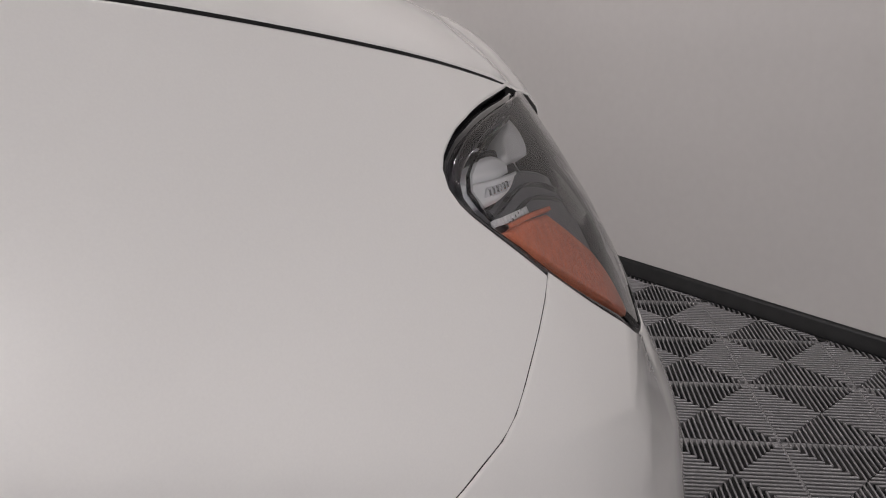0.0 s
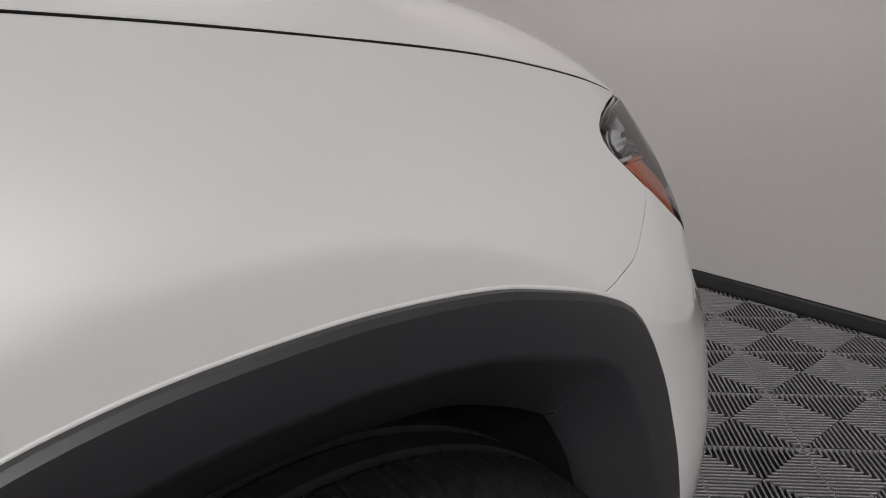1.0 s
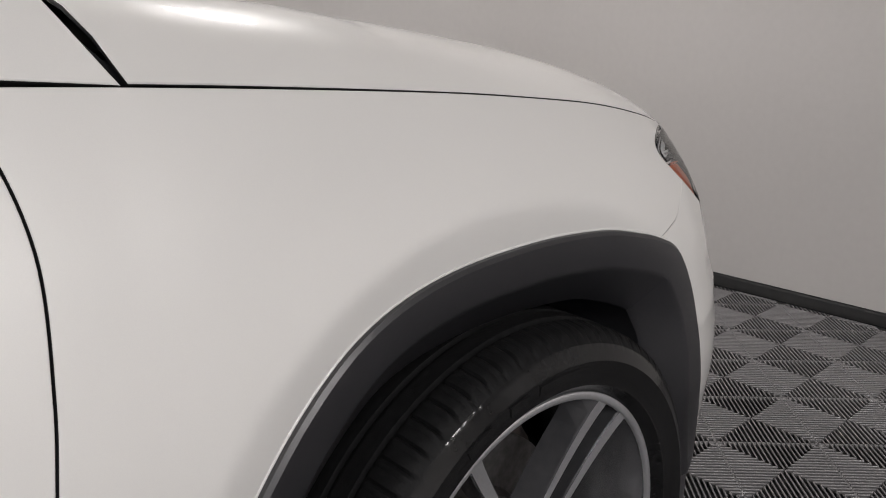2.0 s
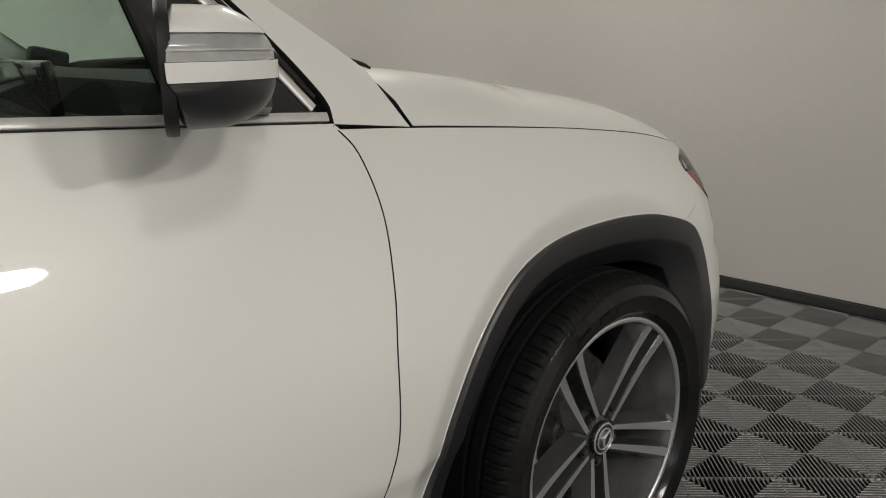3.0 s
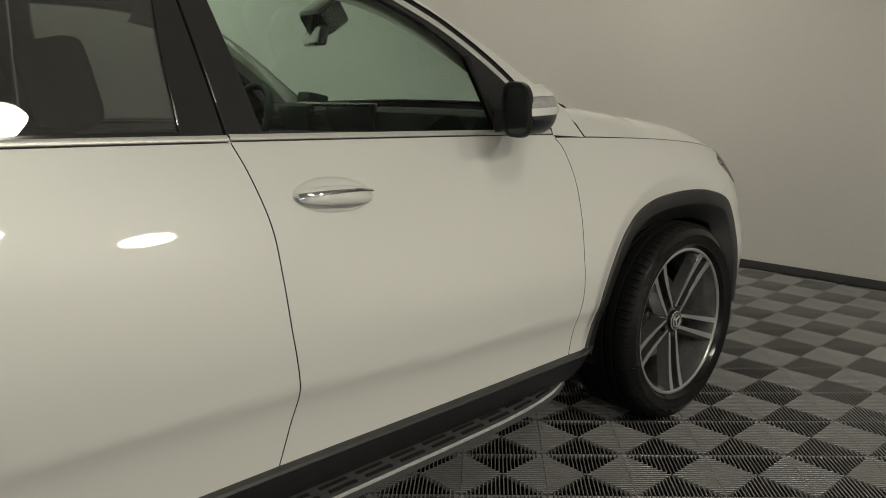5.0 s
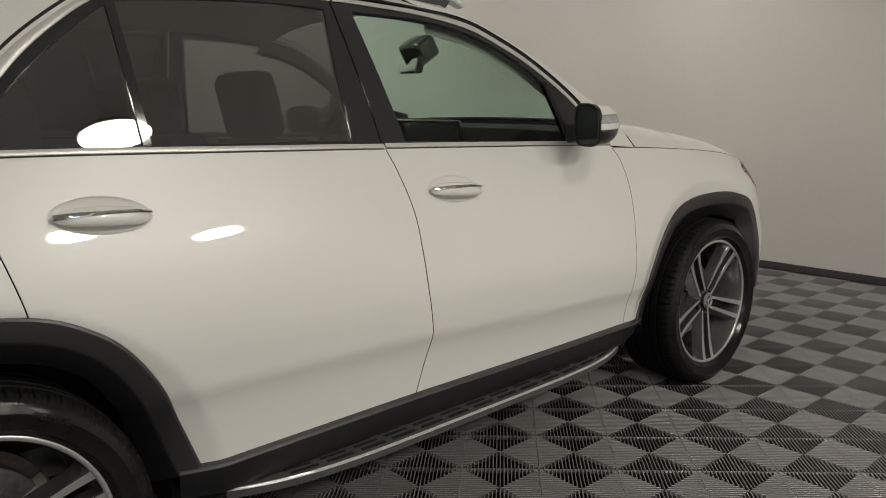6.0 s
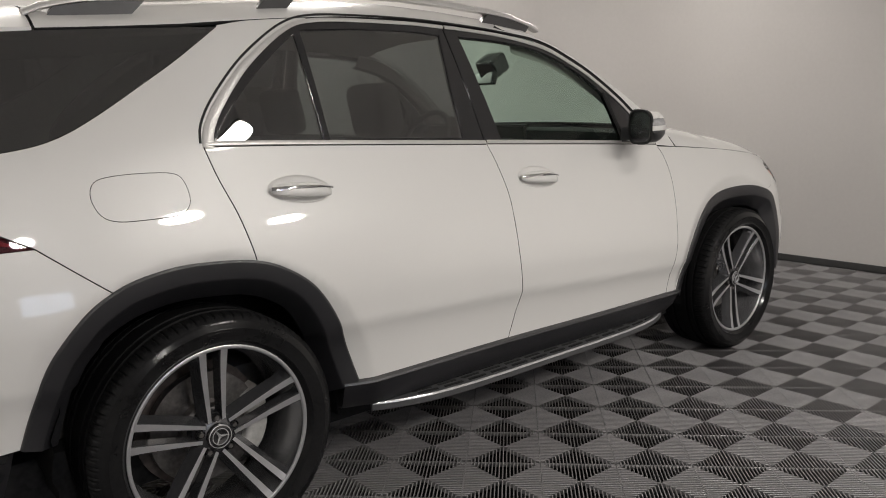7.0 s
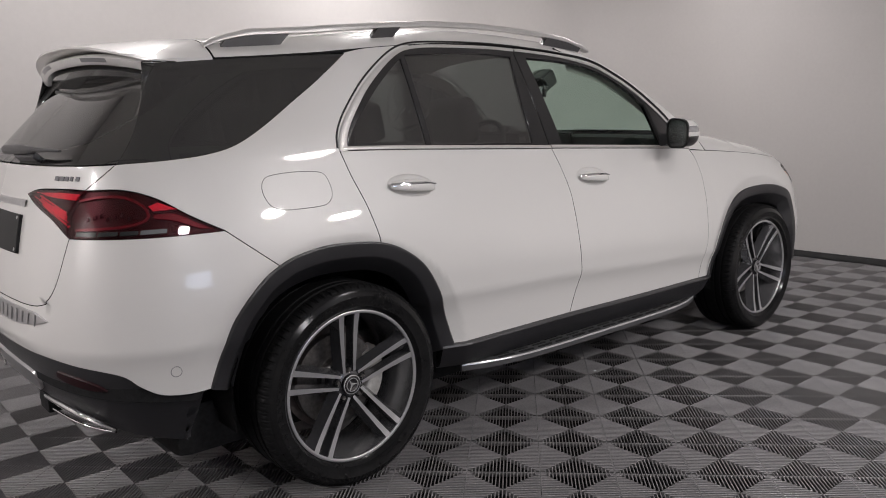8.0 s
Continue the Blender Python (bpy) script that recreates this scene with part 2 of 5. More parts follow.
def loft_part(name, sections, mat, parent=None, label="", closed=True, caps=True, smooth=40.0):
    v, f = loft(sections, closed, caps)
    bm = bmesh.new()
    vs = [bm.verts.new(tuple(map(float, p))) for p in v]
    for q in f:
        bm.faces.new([vs[i] for i in q])
    return part(name, bm, mat, parent, label, smooth)


def revolve(profile, steps, axis_y=True):
    """Verts and faces of a profile (radius, along) turned round the y axis."""
    verts, faces, n = [], [], len(profile)
    for k in range(steps):
        a = 2 * math.pi * k / steps
        for r, y in profile:
            verts.append((r * math.cos(a), y, r * math.sin(a)))
    for k in range(steps):
        for i in range(n - 1):
            a, b = k * n + i, ((k + 1) % steps) * n + i
            faces.append((a, a + 1, b + 1, b))
    return verts, faces


def turned(name, profile, steps, mat, parent=None, label="", smooth=40.0):
    v, f = revolve(profile, steps)
    bm = bmesh.new()
    vs = [bm.verts.new(p) for p in v]
    for q in f:
        bm.faces.new([vs[i] for i in q])
    bmesh.ops.remove_doubles(bm, verts=bm.verts, dist=1e-6)
    return part(name, bm, mat, parent, label, smooth)


def resample(points, step):
    points = np.array(points, float)
    s = lined(points)
    n = max(1, int(round(s[-1] / step)))
    t = np.linspace(0, s[-1], n + 1)
    return np.stack([np.interp(t, s, points[:, k]) for k in range(points.shape[1])], 1)


def outline(*segments, step=0.014):
    """A closed outline of smooth runs of points that meet in corners."""
    out = []
    for seg in segments:
        line = catmull(seg, 12) if len(seg) > 2 else np.array(seg, float)
        line = resample(line, step)
        out.extend(line[:-1] if len(out) == 0 or np.linalg.norm(line[0] - out[-1]) > 1e-4 else line[1:-1])
        out.append(line[-1])
    keep = [out[0]]
    for p in out[1:]:
        if np.linalg.norm(p - keep[-1]) > 1e-3:
            keep.append(p)
    if np.linalg.norm(keep[0] - keep[-1]) < 1e-3:
        keep.pop()
    return np.array(keep)


def shrunk(loop, by):
    """A closed outline moved inwards."""
    a, b, c = np.roll(loop, 1, 0), loop, np.roll(loop, -1, 0)
    area = np.sum(loop[:, 0] * c[:, 1] - c[:, 0] * loop[:, 1])
    d1, d2 = b - a, c - b
    d1 /= np.linalg.norm(d1, axis=1)[:, None] + 1e-12
    d2 /= np.linalg.norm(d2, axis=1)[:, None] + 1e-12
    n = np.stack([-(d1[:, 1] + d2[:, 1]), d1[:, 0] + d2[:, 0]], 1)
    ln = np.linalg.norm(n, axis=1)[:, None]
    n = n / (ln + 1e-9) * np.minimum(2 / (ln + 1e-9), 1.6)
    return loop + n * by * (1 if area > 0 else -1)


def inside(p, loop):
    """Whether a place lies within a closed outline."""
    x0, z0, x1, z1 = loop[:, 0], loop[:, 1], np.roll(loop[:, 0], -1), np.roll(loop[:, 1], -1)
    cross = (z0 > p[1]) != (z1 > p[1])
    return np.count_nonzero(cross & (p[0] < (x1 - x0) * (p[1] - z0) / (z1 - z0 + 1e-15) + x0)) % 2 == 1


def panel(name, loop, mat, parent, label="", off=0.0, depth=0.014, step=0.032, gap=0.0015, side=1, holes=(), surf=skin, nrm=skin_normal, round_edge=0.0016):
    """A sheet cut to an outline on the skin, with rounded edges that turn inwards."""
    loops = [shrunk(loop, gap + round_edge)] + [shrunk(h, -(gap + round_edge)) for h in holes]
    rims = [shrunk(loop, gap)] + [shrunk(h, -gap) for h in holes]
    pts, edges = [], []
    for lp in loops:
        k = len(pts)
        pts.extend(map(tuple, lp))
        edges.extend((k + i, k + (i + 1) % len(lp)) for i in range(len(lp)))
    nb = len(pts)
    bd = np.array(pts)
    lo, hi = loop.min(0), loop.max(0)
    gx, gz = np.arange(lo[0] + step / 2, hi[0], step), np.arange(lo[1] + step / 2, hi[1], step)
    grid = np.array([(x + (step / 2 if j % 2 else 0), z) for j, z in enumerate(gz) for x in gx])
    if len(grid):
        far = np.min(np.linalg.norm(grid[:, None, :] - bd[None, :, :], axis=2), axis=1) > step * 0.5
        pts.extend(map(tuple, grid[far]))
    res = geometry.delaunay_2d_cdt([Vector(p) for p in pts], edges, [], 1, 1e-6)
    co, tris, orig = res[0], res[2], res[3]
    co = np.array([(c.x, c.y) for c in co])
    P0, N0 = surf(co[:, 0], co[:, 1]), nrm(co[:, 0], co[:, 1])
    verts, norms = list(P0 + N0 * off), list(N0)
    faces = []
    for t in tris:
        a, b, c = (co[i] for i in t)
        if any(inside((a + b + c) / 3, h) for h in loops[1:]):
            continue
        cr = (b[0] - a[0]) * (c[1] - a[1]) - (b[1] - a[1]) * (c[0] - a[0])
        faces.append(tuple(t) if cr > 0 else tuple(t)[::-1])
    dark = []
    where = {o: i for i, src in enumerate(orig) for o in src}
    k0 = 0
    for lp, rim in zip(loops, rims):
        n = len(lp)
        Pr, Nr = surf(rim[:, 0], rim[:, 1]), nrm(rim[:, 0], rim[:, 1])
        Pl = surf(lp[:, 0], lp[:, 1])
        out = Pr - Pl
        out /= np.linalg.norm(out, axis=1)[:, None] + 1e-12
        r1 = len(verts)
        verts.extend(Pr + Nr * (off - round_edge * 0.7))
        norms.extend(out * 0.75 + Nr * 0.55)
        r2 = len(verts)
        verts.extend(Pr + Nr * (off - depth))
        norms.extend(out)
        ccw = np.sum(lp[:, 0] * np.roll(lp[:, 1], -1) - np.roll(lp[:, 0], -1) * lp[:, 1]) > 0
        outer = lp is loops[0]
        for i in range(n):
            j = (i + 1) % n
            a, b = where.get(k0 + i), where.get(k0 + j)
            if a is None or b is None:
                continue
            q1, q2 = (a, r1 + i, r1 + j, b), (r1 + i, r2 + i, r2 + j, r1 + j)
            if ccw != outer:
                q1, q2 = q1[::-1], q2[::-1]
            faces.extend((q1, q2))
            dark.append(len(faces) - 1)
        k0 += n
    verts, norms = np.array(verts), np.array(norms)
    norms /= np.linalg.norm(norms, axis=1)[:, None] + 1e-12
    if side < 0:
        verts, norms = verts * (1, -1, 1), norms * (1, -1, 1)
        faces = [f[::-1] for f in faces]
    slots = np.zeros(len(faces), int)
    # seam shade put into the colour: inward edges of white panels are black
    if mat is PAINT:
        slots[dark] = 1
        mat = [PAINT, SEAL_OR_GAP]
    return mesh_part(name, verts, faces, mat, parent, label, norms, slots=slots)


def strip(name, path, profile, mat, parent, label="", side=1, closed=False, surf=skin, nrm=skin_normal, step=0.02, smooth=40.0, taper=None, raw=False):
    """A moulding: a profile (across to the left of the run, out) swept along a path on the skin."""
    p = resample(catmull(path, 12) if len(path) > 2 else path, step) if not raw else np.array(path, float)
    P0, N0 = surf(p[:, 0], p[:, 1]), nrm(p[:, 0], p[:, 1])
    T0 = np.gradient(P0, axis=0)
    T0 /= np.linalg.norm(T0, axis=1)[:, None]
    B0 = np.cross(N0, T0)
    B0 /= np.linalg.norm(B0, axis=1)[:, None]
    secs = []
    for i in range(len(p)):
        k = 1.0 if taper is None else taper(i / (len(p) - 1))
        ring = [P0[i] + B0[i] * a * k + N0[i] * b for a, b in profile]
        if side < 0:
            ring = [q * (1, -1, 1) for q in ring]
        secs.append(ring)
    return loft_part(name, secs, mat, parent, label, closed=closed, caps=closed, smooth=smooth)


def tube(points, radius, sides=8, taper=None):
    """Rings round a line in space."""
    p = np.array(points, float)
    T0 = np.gradient(p, axis=0)
    T0 /= np.linalg.norm(T0, axis=1)[:, None]
    up = np.array((0, 0, 1.0)) if abs(T0[:, 2]).mean() < 0.9 else np.array((1.0, 0, 0))
    secs = []
    for i in range(len(p)):
        a = np.cross(T0[i], up)
        a /= np.linalg.norm(a)
        b = np.cross(a, T0[i])
        r = radius * (1 if taper is None else taper(i / (len(p) - 1)))
        secs.append([p[i] + r * (math.cos(2 * math.pi * k / sides) * a + math.sin(2 * math.pi * k / sides) * b) for k in range(sides)])
    return secs


# ---- room ----
ROOM_X0, ROOM_X1, ROOM_Y0, ROOM_Y1, ROOM_Z = -8.5, 2.43, -7.5, 2.1, 3.3


def wall_strip(name, line, z0, z1, thick, mat, label, out=1.0):
    """A wall over a line in plan, thickened outwards."""
    p = np.array(line, float)
    t = np.gradient(p, axis=0)
    t /= np.linalg.norm(t, axis=1)[:, None]
    n = np.stack([t[:, 1], -t[:, 0]], 1) * out
    secs = [[(*a, z0), (*a, z1), (*(a + m * thick), z1), (*(a + m * thick), z0)] for a, m in zip(p, n)]
    return tagged(loft_part(name, secs, mat, None, label, smooth=30), kind="structure")


R_CORNER = 0.8
arc = [(ROOM_X1 - R_CORNER + R_CORNER * math.cos(a), ROOM_Y1 - R_CORNER + R_CORNER * math.sin(a)) for a in np.linspace(0, math.pi / 2, 25)]
inner = [(ROOM_X1, ROOM_Y0), (ROOM_X1, -3.0), (ROOM_X1, 0.0)] + arc + [(-1.0, ROOM_Y1), (-5.0, ROOM_Y1), (ROOM_X0, ROOM_Y1)]
wall_strip("wall_east", inner, -0.05, ROOM_Z, 0.12, WALL, "smooth pale grey wall with a rounded corner")
wall_strip("wall_west", [(ROOM_X0, ROOM_Y1), (ROOM_X0, -2.0), (ROOM_X0, ROOM_Y0), ], -0.05, ROOM_Z, 0.12, WALL, "plain pale grey wall")
# wall with a daylight window behind the camera's way
WIN_X0, WIN_X1, WIN_Z0, WIN_Z1 = -4.0, -2.7, 1.3, 2.3
bm = bmesh.new()
for x0, x1, z0, z1 in ((ROOM_X0, WIN_X0, -0.05, ROOM_Z), (WIN_X1, ROOM_X1, -0.05, ROOM_Z), (WIN_X0, WIN_X1, -0.05, WIN_Z0), (WIN_X0, WIN_X1, WIN_Z1, ROOM_Z)):
    box(bm, x0, x1, ROOM_Y0 - 0.12, ROOM_Y0, z0, z1)
tagged(part("wall_south", bm, WALL, None, "plain pale grey wall with one window"), kind="structure")
bm = bmesh.new()
for x0, x1, z0, z1 in ((WIN_X0, WIN_X1, WIN_Z0, WIN_Z0 + 0.05), (WIN_X0, WIN_X1, WIN_Z1 - 0.05, WIN_Z1), (WIN_X0, WIN_X0 + 0.05, WIN_Z0 + 0.05, WIN_Z1 - 0.05), (WIN_X1 - 0.05, WIN_X1, WIN_Z0 + 0.05, WIN_Z1 - 0.05), (-3.375, -3.325, WIN_Z0 + 0.05, WIN_Z1 - 0.05)):
    box(bm, x0, x1, ROOM_Y0 - 0.09, ROOM_Y0 - 0.03, z0, z1, 0.006)
window_frame = tagged(part("window_1", bm, SATIN, None, "metal window frame with two panes"), kind="structure")
for x0, x1 in ((WIN_X0 + 0.05, -3.375), (-3.325, WIN_X1 - 0.05)):
    bm = bmesh.new()
    box(bm, x0, x1, ROOM_Y0 - 0.066, ROOM_Y0 - 0.06, WIN_Z0 + 0.05, WIN_Z1 - 0.05)
    part("pane", bm, GLASS_D, window_frame).visible_shadow = False
data = bpy.data.lights.new("window_light", "AREA")
data.shape, data.size, data.size_y, data.energy, data.color = "RECTANGLE", WIN_X1 - WIN_X0 - 0.1, WIN_Z1 - WIN_Z0 - 0.1, 15, (0.66, 0.78, 1.0)
new("window_light", data).matrix_basis = pose((WIN_X0 + WIN_X1) / 2, ROOM_Y0 - 0.1, (WIN_Z0 + WIN_Z1) / 2, 90)
bm = bmesh.new()
box(bm, ROOM_X0 - 0.12, ROOM_X1 + 0.12, ROOM_Y0 - 0.12, ROOM_Y1 + 0.12, ROOM_Z, ROOM_Z + 0.1)
tagged(part("ceiling", bm, CEIL, None, "grey ceiling over the bay"), kind="structure")
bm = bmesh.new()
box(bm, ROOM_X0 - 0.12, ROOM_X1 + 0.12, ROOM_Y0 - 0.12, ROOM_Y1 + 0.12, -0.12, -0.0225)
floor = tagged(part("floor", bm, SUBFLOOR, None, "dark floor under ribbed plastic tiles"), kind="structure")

# rubber skirting with a rounded top, in front of the wall
p = np.array(inner, float)
t = np.gradient(p, axis=0)
t /= np.linalg.norm(t, axis=1)[:, None]
n = np.stack([-t[:, 1], t[:, 0]], 1)
prof = [(0.002, 0.0), (0.03, 0.0), (0.03, 0.008), (0.02, 0.02), (0.017, 0.042), (0.011, 0.05), (0.002, 0.052)]
tagged(loft_part("baseboard", [[(*(a + m * d), z) for d, z in prof] for a, m in zip(p, n)], BASE, None, "black rubber skirting along the wall", smooth=50), kind="structure")

# first three show as reflections on the car; the rest only brighten the room
for lx, ly, watts in LAMPS:
    lamp = tagged(turned("ceiling_or_fill_lamp", [(0.0001, 0.18), (0.05, 0.18), (0.07, 0.12), (0.2, 0.06), (0.245, 0.0), (0.24, -0.008), (0.225, 0.0)], 32, SATIN), "round metal ceiling lamp, some of them added as fill", "lamp", "ceiling lamps")
    lamp.matrix_basis = pose(lx, ly, LAMP_Z, 90, 0, 0)
    turned("diffuser", [(0.0001, -0.004), (0.15, -0.003), (0.226, 0.0)], 32, GLOW, lamp, "glowing white diffuser")
    data = bpy.data.lights.new("ceiling_or_fill_light", "AREA")
    data.shape, data.size, data.energy, data.color = "DISK", 0.46, watts, (1.0, 0.985, 0.965)
    new("ceiling_or_fill_light", data).matrix_basis = pose(lx, ly, LAMP_Z - 0.02)


# ---- car ----
car = tagged(new("car"), "pearl white sport utility car with black wheel arch trim, on tiles", "car")

# runs of seams and edges on the skin: way along the outline, height
SEAM_A = [(-0.629, 1.128), (-0.595, 1.082), (-0.577, 0.985), (-0.591, 0.867), (-0.612, 0.76), (-0.629, 0.62), (-0.653, 0.548), (-0.675, 0.424)]
SEAM_B = [(-1.775, 1.203), (-1.743, 1.114), (-1.718, 0.996), (-1.718, 0.875), (-1.718, 0.765), (-1.709, 0.607), (-1.733, 0.515), (-1.765, 0.427)]
SEAM_C = [(-2.936, 1.236), (-2.913, 1.149), (-2.876, 1.047), (-2.853, 0.96), (-2.84, 0.898)]
ARCH_R = [(-2.48, 0.427), (-2.518, 0.537), (-2.576, 0.681), (-2.655, 0.795), (-2.752, 0.865), (-2.84, 0.898), (-2.938, 0.911), (-3.073, 0.915), (-3.194, 0.898),
          (-3.267, 0.873), (-3.349, 0.82), (-3.44, 0.711), (-3.495, 0.583), (-3.53, 0.486)]
ARCH_F = [(-0.585, 0.407), (-0.533, 0.5), (-0.505, 0.585), (-0.452, 0.676), (-0.395, 0.743), (-0.335, 0.795), (-0.275, 0.832), (-0.2, 0.858), (-0.115, 0.872), (-0.02, 0.8775), (0.07, 0.878),
          (0.165, 0.871), (0.225, 0.858), (0.288, 0.838), (0.335, 0.808), (0.381, 0.735), (0.402, 0.66), (0.411, 0.59), (0.421, 0.53), (0.446, 0.45), (0.466, 0.39)]
CHROME_TOP = [(-0.657, 1.16), (-0.785, 1.312), (-0.956, 1.447), (-1.101, 1.529), (-1.252, 1.591), (-1.482, 1.631), (-1.736, 1.651), (-2.002, 1.66), (-2.302, 1.657), (-2.452, 1.646), (-2.538, 1.622),
              (-2.641, 1.565), (-2.762, 1.477), (-2.867, 1.372), (-2.922, 1.295), (-2.937, 1.24)]
LAMP_EDGE = [(0.499, 0.989), (0.431, 0.987), (0.395, 0.982), (0.379, 0.977), (0.366, 0.97), (0.362, 0.961), (0.366, 0.952), (0.376, 0.942), (0.388, 0.931), (0.41, 0.911), (0.45, 0.884), (0.5, 0.853), (0.53, 0.834)]
SEAM_BUMPER = [(0.41, 0.911), (0.376, 0.882), (0.35, 0.86), (0.322, 0.85), (0.288, 0.838)]
QGLASS_LOW = [(-2.799, 1.606), (-2.895, 1.54), (-3.004, 1.467), (-3.207, 1.349), (-3.337, 1.287), (-3.446, 1.26), (-3.589, 1.247), (-3.807, 1.24)]
QGLASS_BACK = [(-3.807, 1.24), (-3.767, 1.32), (-3.709, 1.42), (-3.577, 1.564)]
TAIL_TOP = [(-3.945, 1.161), (-3.78, 1.16), (-3.656, 1.13), (-3.542, 1.065), (-3.44, 1.011)]
TAIL_MID = [(-3.992, 1.014), (-4.012, 1.088), (-3.945, 1.161)]
TAIL_LOW = [(-3.44, 1.011), (-3.624, 1.01), (-3.812, 1.012), (-3.992, 1.014)]
GATE_LAMP_TOP = [(-3.945, 1.161), (-4.018, 1.164), (-4.15, 1.163), (-4.26, 1.157), (-4.349, 1.14)]
GATE_LAMP_LOW = [(-4.349, 1.14), (-4.27, 1.114), (-4.108, 1.069), (-3.992, 1.014)]
GATE_LOW = [(U_TAIL, 0.778), (-4.4, 0.778), (-4.26, 0.779), (-4.16, 0.787), (-4.08, 0.815), (-4.03, 0.88), (-3.992, 1.014)]
BUMP_LOW = [(-3.53, 0.486), (-3.642, 0.492), (-3.704, 0.504), (-3.761, 0.535), (-3.84, 0.582), (-4.078, 0.613), (-4.3, 0.616), (U_TAIL, 0.614)]


def between(run, lo, hi):
    """The stretch of a run of points between two ways along it."""
    return [p for p in run if min(lo, hi) - 1e-6 <= p[0] <= max(lo, hi) + 1e-6]


def belt_run(u0, u1, n=9, lift=0.0):
    return [(u, float(belt(np.interp(u, _U, _X))) + lift) for u in np.linspace(u0, u1, n)]


def arch_inner(run, hub, by):
    """A wheel arch edge drawn in towards the hub."""
    p = np.array(run)
    d = p - (hub, HUB_Z)
    r = np.linalg.norm(d, axis=1)[:, None]
    return p - d / r * by


def body_side(s):
    # front wing
    edge = resample(catmull(ARCH_F, 12), 0.014)
    front_cut = edge[edge[:, 0] < 0.288]
    panel("front_wing", outline(belt_run(-0.627, 0.499, 13), LAMP_EDGE[:10], SEAM_BUMPER, list(map(tuple, front_cut[::-1][::4])) + [ARCH_F[0]], [ARCH_F[0], (-0.675, 0.418)], SEAM_A[::-1], step=0.007), PAINT, car, side=s, gap=0.0014, step=0.016)
    # doors
    front = panel("front_door", outline(belt_run(-0.627, -1.774, 9, 0.009), SEAM_B, [(-1.765, 0.425), (-1.202, 0.419), (-0.675, 0.418)], SEAM_A[::-1]), PAINT, car, side=s, step=0.022, holes=[handle_oval(-1.528, 1.044)])
    cut = [p for p in ARCH_R if p[0] >= -2.847]
    rear = panel("rear_door", outline(belt_run(-1.774, -2.935, 9, 0.007), SEAM_C, cut[::-1], [(-2.48, 0.425), (-1.765, 0.425)], SEAM_B[::-1]), PAINT, car, side=s, step=0.02, holes=[handle_oval(-2.646, 1.092)])
    # quarter panel behind the rear door, up the pillar
    back = [p for p in ARCH_R if -3.273 <= p[0] <= -2.845]
    fuel = outline([(-3.14, 1.053), (-3.22, 1.056), (-3.264, 1.076), (-3.284, 1.125), (-3.268, 1.166), (-3.213, 1.179), (-3.12, 1.181), (-3.045, 1.174), (-3.018, 1.15), (-3.01, 1.098), (-3.028, 1.068), (-3.06, 1.056), (-3.14, 1.053)], step=0.012)
    panel("quarter_panel", outline(SEAM_C[::-1] + [(-2.937, 1.24)], CHROME_TOP[9:][::-1], [(-2.452, 1.654), (-2.601, 1.641), (-2.701, 1.63), (-2.799, 1.611)], QGLASS_LOW, [(-3.807, 1.24), (-3.945, 1.161)],
                                 TAIL_TOP, [(-3.44, 1.011), (-3.267, 0.873)], back[::-1]), PAINT, car, side=s, holes=[shrunk(fuel, 0.0016)], step=0.022)
    lid = panel("fuel_lid", fuel, PAINT, car, side=s, off=0.0003, gap=0.0016, round_edge=0.001)
    # front bumper
    fb = [tuple(p) for p in edge[edge[:, 0] >= 0.288][::4]] + [ARCH_F[-1]]
    panel("front_bumper", outline(SEAM_BUMPER[::-1], [(0.41, 0.911), (0.45, 0.882), (0.5, 0.85), (0.53, 0.834)], [(0.53, 0.834), (0.57, 0.815), (0.75, 0.78), (U_NOSE, 0.76)], [(U_NOSE, 0.76), (U_NOSE, 0.36)], [(U_NOSE, 0.36), (0.9, 0.36), (0.466, 0.39)], fb[::-1]), PAINT, car, side=s, gap=-0.0008)
    panel("front_lip", outline([(0.466, 0.39), (0.9, 0.36), (U_NOSE, 0.36)], [(U_NOSE, 0.36), (U_NOSE, 0.24)], [(U_NOSE, 0.24), (0.9, 0.24), (0.46, 0.24)], [(0.46, 0.24), (0.466, 0.39)]), TRIM, car, side=s, off=-0.01)
    panel("grille", outline([(0.62, 0.81), (0.9, 0.79), (U_NOSE, 0.77)], [(U_NOSE, 0.77), (U_NOSE, 0.93)], [(U_NOSE, 0.93), (1.0, 0.93), (0.86, 0.93)], [(0.86, 0.93), (0.62, 0.81)]), GLOSS, car, side=s, off=0.002)
    # rear bumper
    rb = [p for p in ARCH_R if p[0] <= -3.271]
    bump = panel("rear_bumper", outline(rb, BUMP_LOW, [(U_TAIL, 0.614), (U_TAIL, 0.778)], GATE_LOW, TAIL_LOW[::-1], [(-3.44, 1.011), (-3.267, 0.873)]), PAINT, car, side=s)
    low = panel("bumper_skirt", outline(BUMP_LOW, [(U_TAIL, 0.614), (U_TAIL, 0.42)], [(U_TAIL, 0.42), (-4.35, 0.415), (-4.15, 0.4), (-3.95, 0.36), (-3.75, 0.31), (-3.55, 0.28)], [(-3.55, 0.28), (-3.53, 0.486)]), TRIM, car, side=s, off=-0.006, surf=skirt_skin, nrm=skirt_normal)
    panel("bumper_reflector", outline([(-4.1, 0.572), (-4.0, 0.562), (-3.93, 0.545), (-3.885, 0.52)], [(-3.885, 0.52), (-3.95, 0.522), (-4.05, 0.535), (-4.11, 0.552)], [(-4.11, 0.552), (-4.1, 0.572)], step=0.008), DARK_RED, low, "red reflector", side=s, off=0.003, gap=0.0, round_edge=0.0006, step=0.02, surf=skirt_skin, nrm=skirt_normal)
